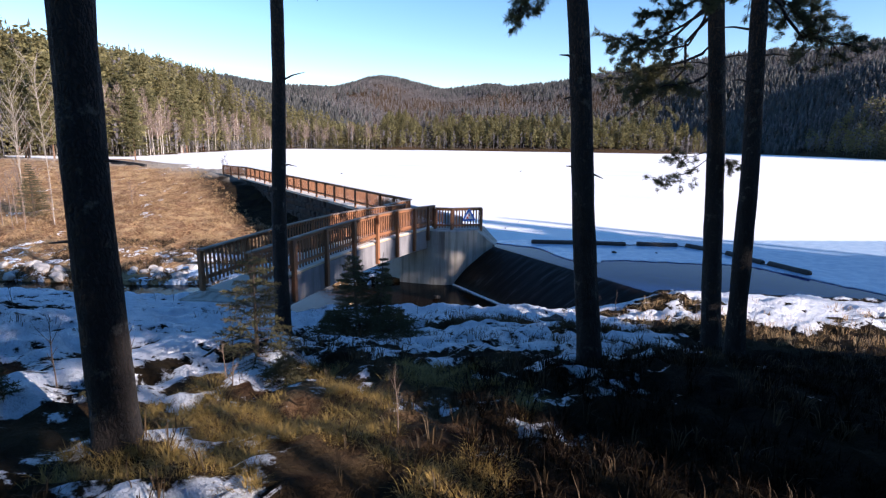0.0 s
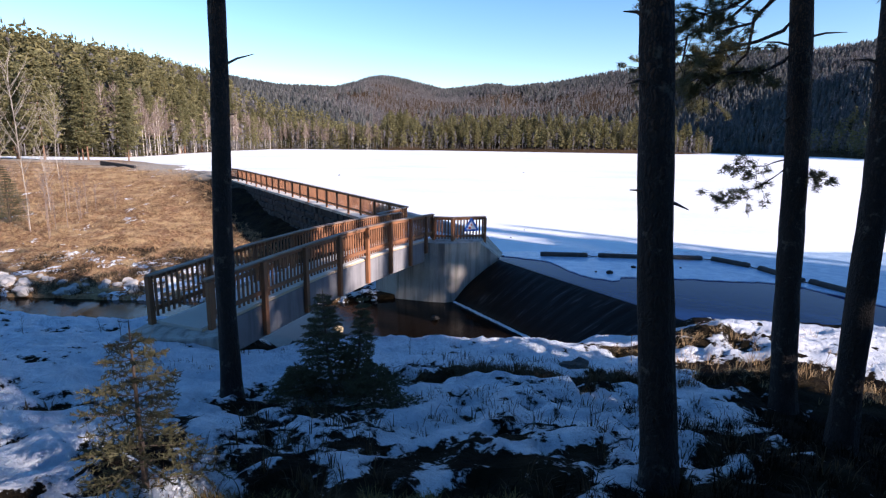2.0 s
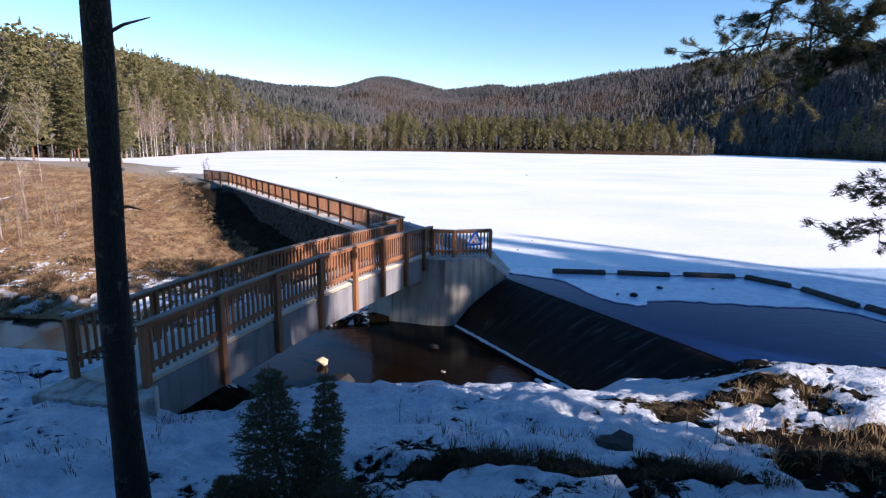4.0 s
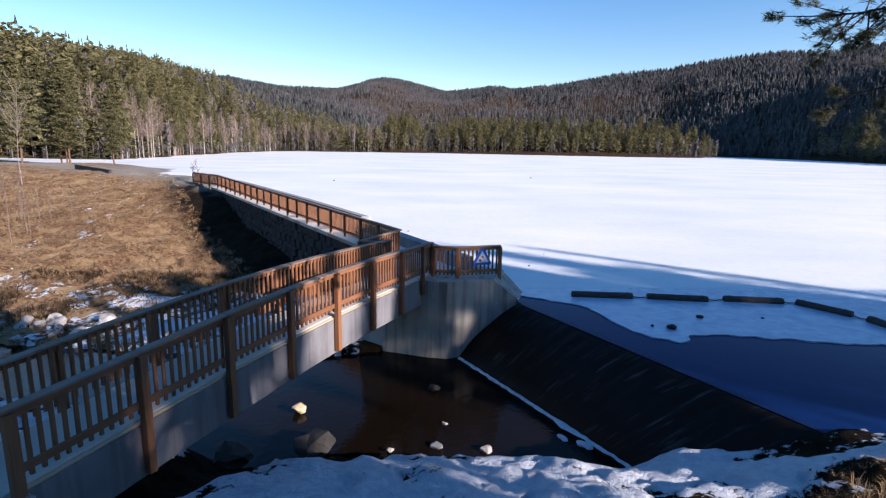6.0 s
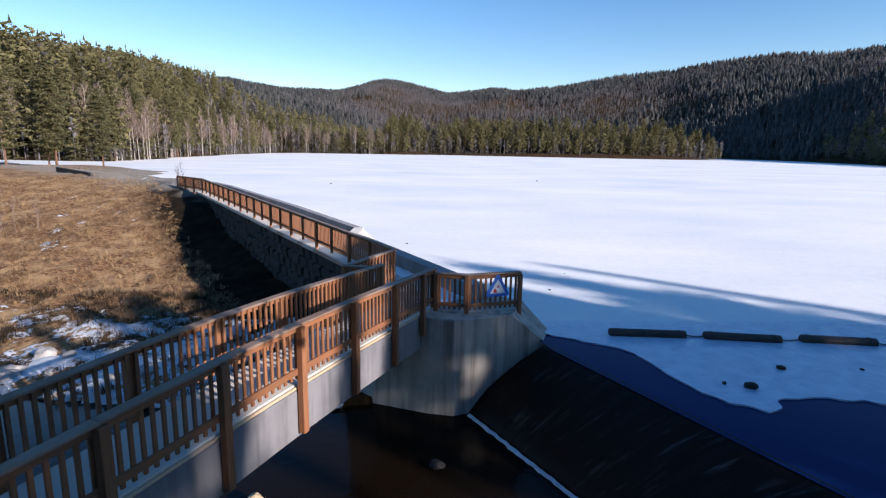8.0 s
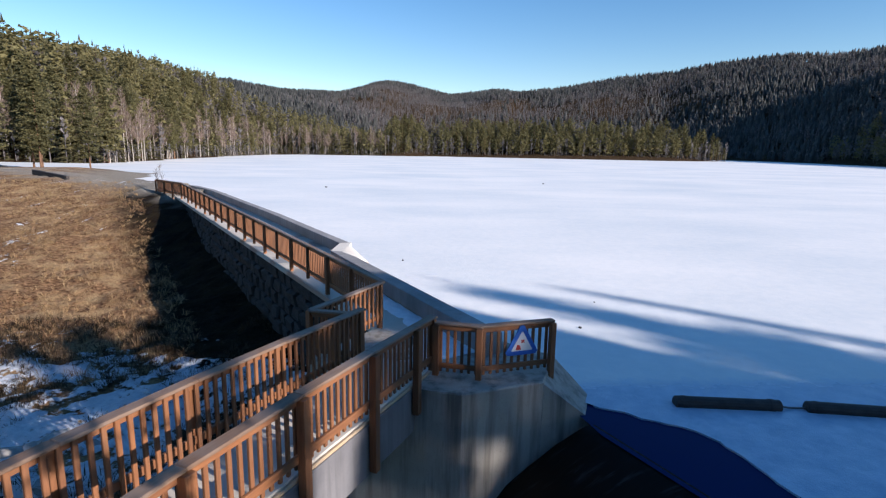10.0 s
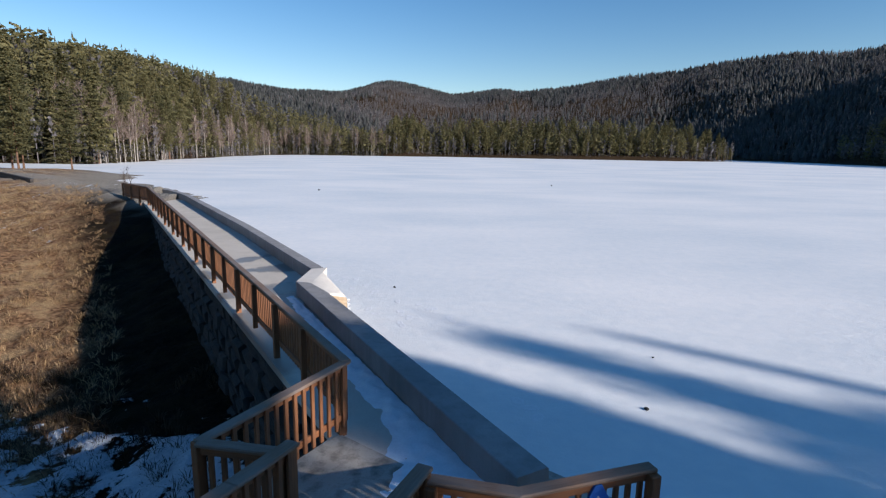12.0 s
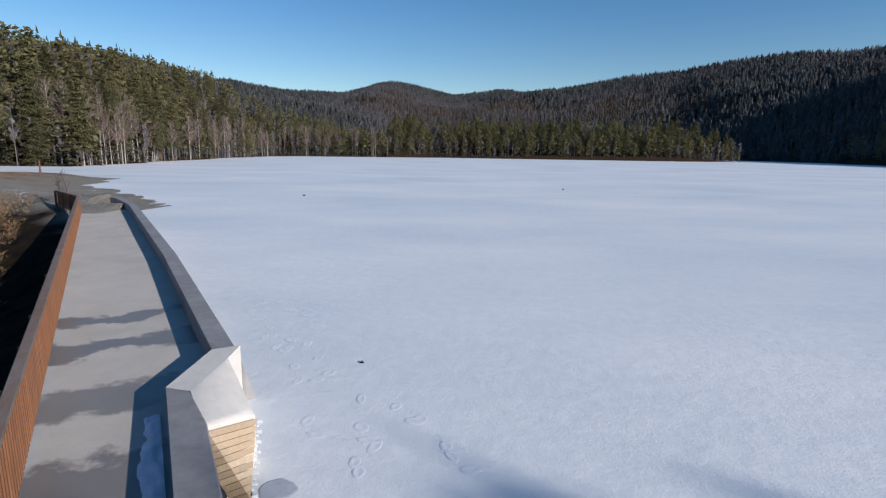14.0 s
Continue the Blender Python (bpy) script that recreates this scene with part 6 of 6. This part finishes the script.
def grass(name, label, spots, material, lo, hi, blades, seed, lie=0.5, width=0.012):
    """Bent blades in tufts at the spots (x, y)."""
    rng = np.random.RandomState(seed)
    xs = np.array([p[0] for p in spots])
    ys = np.array([p[1] for p in spots])
    zs = height(xs, ys)
    V, F = [], []
    for x, y, z in zip(xs, ys, zs):
        s = rng.uniform(lo, hi)
        for _ in range(blades):
            a = rng.uniform(0, 6.28)
            d = Vector((math.cos(a), math.sin(a), 0))
            b = Vector((x, y, z - 0.02)) + d * rng.uniform(0, 0.35) * s
            out = lie * rng.uniform(0.3, 1.4)
            m, t = b + d * out * s * 0.4 + Vector((0, 0, s * 0.6)), b + d * out * s + Vector((0, 0, s * rng.uniform(0.55, 1.0)))
            w = Vector((-d.y, d.x, 0)) * width * s * 2.2
            i = len(V)
            V += [b - w, b + w, m + w * 0.8, m - w * 0.8, t]
            F += [(i, i + 1, i + 2, i + 3), (i + 3, i + 2, i + 4)]
    ob = obj_from(name, V, F, material)
    return tagged(ob, label, "grass", "", "stuff")


def scatter(n, x0, x1, y0, y1, seed, test):
    r = np.random.RandomState(seed)
    x, y = r.uniform(x0, x1, n), r.uniform(y0, y1, n)
    k = test(x, y)
    return list(zip(x[k], y[k]))


def on_slope(x, y):
    d = -0.83 * (x + 1.62) - 0.56 * (y - 27.26)
    return (y > far_edge(x) + 4.0) & (d > 2.6) & (fbm(x * 0.5, y * 0.5, 3, 61) > 0.36)


grass("dry_slope_grass", "bent straw-coloured grass and heather on the slope below the dam", scatter(12000, -46, -8, 29, 62, 3, on_slope), GRASS_DRY, 0.10, 0.28, 6, 4, 1.5, 0.018)
grass("heath_tufts", "reddish-brown heather tufts on the slope below the dam", scatter(7500, -44, -9, 29, 56, 5, lambda x, y: on_slope(x, y) & (fbm(x * 0.3, y * 0.3, 3, 71) > 0.5)), HEATH, 0.16, 0.40, 9, 6, 0.9, 0.010)
grass("valley_grass", "dead grass tufts through the snow beside the stream", scatter(6000, -24, -4.0, 24.0, 35, 7, lambda x, y: fbm(x * 0.7, y * 0.7, 3, 81) > 0.48), GRASS_DULL, 0.12, 0.36, 8, 8, 0.8, 0.012)
ridge_spots = scatter(2600, -0.3, 4.6, 10.7, 12.1, 19, lambda x, y: (np.abs(y - 11.35 - 0.12 * np.sin(x * 2.3)) < 0.26) & (fbm(x * 1.6, y * 1.6, 2, 87) > 0.42))
grass("ridge_grass", "dark heather and dead grass along a low ridge in the snow", ridge_spots, GRASS_DULL, 0.08, 0.24, 8, 18, 0.6, 0.010)
near_spots = scatter(5200, -7, 13, 2.5, 13.5, 9, lambda x, y: (fbm(x * 0.9, y * 0.9, 3, 91) > 0.53) & (near_edge(x) - y > 4.2) & ((x > -2.5) | (fbm(x * 0.4, y * 0.4, 2, 95) > 0.62)))
grass("bank_grass", "dull brown grass and blueberry twigs on the shaded bank", near_spots, GRASS_DULL, 0.08, 0.26, 7, 10, 0.6, 0.010)
mound = scatter(8000, -2.7, 1.0, 3.0, 6.4, 11, lambda x, y: fbm(x * 1.2, y * 1.2, 3, 99) > 0.45)
grass("mound_grass", "yellow-green grass on the mound between the pines", mound, GRASS_MOUND, 0.04, 0.12, 8, 12, 1.3, 0.010)
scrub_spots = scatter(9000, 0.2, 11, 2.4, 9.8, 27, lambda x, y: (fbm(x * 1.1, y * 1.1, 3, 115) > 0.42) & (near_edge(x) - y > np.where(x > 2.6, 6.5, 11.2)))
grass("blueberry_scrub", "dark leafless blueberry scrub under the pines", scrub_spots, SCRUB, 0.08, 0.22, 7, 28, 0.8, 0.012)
shore_spots = scatter(700, 4.5, 15, 10.5, 14.6, 13, lambda x, y: fbm(x * 0.8, y * 0.8, 3, 105) > 0.5)
grass("shore_grass", "tall dead grass at the edge of the frozen lake", shore_spots, GRASS_DRY, 0.12, 0.30, 7, 14, 0.6, 0.008)


tufty = scatter(2600, 3.4, 8.2, 11.2, 15.6, 15, lambda x, y: sum(np.exp(-((x - a) / r) ** 2 - ((y - b) / (0.6 * r)) ** 2) for a, b, r in ((4.4, 14.15, 0.62), (6.6, 14.9, 0.75), (5.7, 14.4, 0.5), (6.2, 12.0, 0.8))) > 0.4)
grass("hummock_grass", "matted straw on the snow-free hummocks by the weir", tufty, GRASS_DRY, 0.03, 0.09, 11, 16, 1.7, 0.009)


def stone(label, x, y, s, mesh, group, z=None, turn=0.0, flat=1.0):
    ob = tagged(new("stone", mesh), label, "stone", group)
    g = height_at(x, y) if z is None else z
    ob.matrix_basis = pose(x, y, g + 0.10 * s, 0, 0, turn) @ Matrix.Diagonal((s, s, s * flat, 1))
    return ob


rng = random.Random(23)


def angular_mesh(name, material, seed):
    """A broken block: the hull of a few scattered points."""
    r = random.Random(seed)
    bm = bmesh.new()
    for _ in range(16):
        v = Vector([r.gauss(0, 1) for _ in range(3)]).normalized()
        bm.verts.new((v.x * 0.55 * r.uniform(0.8, 1.1), v.y * 0.42 * r.uniform(0.8, 1.1), v.z * 0.34 * r.uniform(0.8, 1.1)))
    got = bmesh.ops.convex_hull(bm, input=list(bm.verts))
    bmesh.ops.delete(bm, geom=list({v for v in got["geom_interior"] + got["geom_unused"] if isinstance(v, bmesh.types.BMVert)}), context="VERTS")
    bmesh.ops.bevel(bm, geom=list(bm.edges), offset=0.02, segments=1, affect="EDGES")
    me = bpy.data.meshes.new(name)
    bm.to_mesh(me)
    bm.free()
    me.materials.append(material)
    return me


BLOCKS = [angular_mesh("block", STONE, 70 + k) for k in range(4)]
FROTH = rock_mesh("froth", FOAM, 57, 0.45)
for x, y, s in ((4.25, 17.75, 0.5), (4.62, 17.55, 0.62), (4.95, 17.4, 0.5), (3.35, 18.9, 0.30), (2.9, 19.2, 0.22)):
    tagged(new("foam_clump", FROTH), "frozen white foam at the foot of the weir", "foam", "foam below the weir").matrix_basis = pose(x, y, max(-1.82, height_at(x, y)) + 0.08 * s, 0, 0, 40 * x) @ Matrix.Diagonal((s * 1.3, s, s * 0.8, 1))
TAN = angular_mesh("block", STONE_TAN, 51)
stone("pale tan stone standing out of the stream", -3.63, 20.4, 0.42, TAN, "stones in the stream", -1.86)
for x, y, s in ((-0.05, 18.75, 0.34), (1.05, 18.65, 0.36), (0.13, 19.8, 0.16), (0.02, 18.1, 0.42), (0.38, 17.9, 0.36), (0.8, 18.05, 0.3), (-0.4, 18.3, 0.25), (1.5, 18.2, 0.28), (-1.1, 18.6, 0.2), (2.0, 18.3, 0.22)):
    stone("pale angular stone at the edge of the stream", x, y, s, rng.choice(BLOCKS), "stones in the stream", -1.84, rng.uniform(0, 360))
for x, y, s in ((-2.75, 18.5, 0.9), (-4.4, 18.0, 0.8), (2.75, 12.3, 0.62), (-0.2, 21.6, 0.3)):
    stone("dark wet boulder on the stream bank", x, y, s, rng.choice(DARK_ROCKS), "dark boulders", None if y < 17 else -1.8, rng.uniform(0, 360))
for i in range(70):
    x = rng.uniform(-26, -8)
    y = float(far_edge(x)) + rng.uniform(-0.6, 2.4)
    stone("grey boulder in the rubble along the stream", x, y, rng.uniform(0.25, 0.8), rng.choice(ROCKS + BLOCKS), "rubble along the stream", None, rng.uniform(0, 360))


# ---- timber barrier on the gravel by the far shore ----
def build_barrier():
    a, b = Vector((-44.1, 71.0, 1.62)), Vector((-36.5, 65.5, 1.36))
    base = (a + b) / 2
    ob = thing("barrier", "low dark timber barrier on the gravel by the lake", "barrier", at=tuple(base))
    inv = Matrix.Translation(-base)
    for k, dz in enumerate((0.0, 0.26, -0.26)):
        bm = bmesh.new()
        box(bm, inv @ beam_pose(a + Vector((0, 0, dz - 0.05)), b + Vector((0, 0, dz - 0.05))), (0.26, 0.25, (b - a).length - 0.1 * k), 0.02)
        part("beam", bm, BOOM, ob)
    for t in (0.06, 0.5, 0.94):
        p = a.lerp(b, t) - base
        bm = bmesh.new()
        box(bm, pose(p.x, p.y, -0.30, 0, 0, 28), (0.24, 0.3, 0.9), 0.02)
        part("post", bm, BOOM, ob)


build_barrier()


# ---- snow left on the walkway, and prints on the ice ----
def snow_strip():
    inner = [Vector((0.50, 25.75, 0.685)), Vector((-4.52, 34.25, 0.69))]
    d = (inner[1] - inner[0])
    n = Vector((-d.y, d.x, 0)).normalized()
    rows, cols = 150, 14
    verts, faces = [], []
    for i in range(rows + 1):
        t = i / rows
        w = float(np.interp(t, [0, 0.03, 0.08, 0.13, 0.20, 0.31, 0.40, 0.6, 1.0], [1.9, 1.9, 1.65, 1.1, 0.60, 0.48, 0.52, 0.42, 0.22]))
        w *= 1 + 0.16 * noise.noise((t * 14, 3.3, 0)) + 0.10 * noise.noise((t * 50, 1.3, 0))
        for k in range(cols + 1):
            u = k / cols
            p = inner[0] + d * t + n * (u * w - 0.02)
            h = 0.055 * (1 - u ** 3.0) * (0.8 + 0.5 * noise.noise((t * 25, u * 3, 5.0))) + 0.035 * noise.noise((p.x * 6, p.y * 6, 2.0)) * (1 - u ** 4) - 0.012
            verts.append((p.x, p.y, p.z + h))
    for i in range(rows):
        for k in range(cols):
            a = i * (cols + 1) + k
            faces.append((a, a + 1, a + cols + 2, a + cols + 1))
    ob = obj_from("snow_drift", verts, faces, SNOW_CAP, True)
    return tagged(ob, "old snow lying along the parapet of the walkway", "snow")


snow_strip()


def footprints():
    rng = random.Random(77)
    verts, faces = [], []
    spots = [(-1.46, 34.02), (-1.56, 34.26), (-1.47, 34.87), (-1.31, 34.71), (-0.78, 35.55), (-0.63, 35.61), (-0.17, 34.76), (-0.08, 34.48), (0.22, 34.16), (-2.34, 35.01), (-2.61, 35.46), (-1.64, 35.31),
             (-1.13, 36.05), (1.18, 29.72), (1.39, 29.44), (1.47, 29.08)]
    for i in range(26):
        t = i / 26
        spots.append((-2.4 - 4.4 * t + rng.uniform(-0.7, 0.9), 36.5 + 7.5 * t + rng.uniform(-0.5, 0.5)))
    for x, y in spots:
        a0, w, l = rng.uniform(0, 6.28), rng.uniform(0.05, 0.08), rng.uniform(0.09, 0.13)
        i = len(verts)
        for ring, (k, z) in enumerate(((1.7, 0.004), (1.25, 0.009), (0.9, 0.006))):
            for j in range(10):
                a = 6.283 * j / 10
                px, py = w * k * math.cos(a) * rng.uniform(0.85, 1.15), l * k * math.sin(a) * rng.uniform(0.85, 1.15)
                verts.append((x + px * math.cos(a0) - py * math.sin(a0), y + px * math.sin(a0) + py * math.cos(a0), z))
        for r in range(2):
            for j in range(10):
                q = (j + 1) % 10
                faces.append((i + r * 10 + j, i + r * 10 + q, i + (r + 1) * 10 + q, i + (r + 1) * 10 + j))
        faces.append(tuple(i + 20 + j for j in range(10)))
    ob = obj_from("footprints", verts, faces, PRINT, True)
    return tagged(ob, "melted-out footprints in the snow on the ice", "footprints", "", "stuff")


footprints()


def melt_patch(x, y, r):
    """A ragged round of grey slush on the ice."""
    ring = [(x + r * (1 + 0.22 * noise.noise((math.cos(a) * 1.7, math.sin(a) * 1.7, 4.0))) * math.cos(a) * 1.1, y + r * (1 + 0.22 * noise.noise((math.cos(a) * 1.7, math.sin(a) * 1.7, 9.0))) * math.sin(a), 0.005) for a in [6.283 * i / 40 for i in range(40)]]
    core = [(x + (p[0] - x) * 0.9, y + (p[1] - y) * 0.9, 0.011) for p in ring]
    faces = [(i, (i + 1) % 40, 40 + (i + 1) % 40, 40 + i) for i in range(40)] + [tuple(range(40, 80))]
    return tagged(obj_from("slush_patch", ring + core, faces, SLUSH), "grey slush patch on the ice beside the buttress", "slush")


melt_patch(-2.52, 33.55, 0.24)
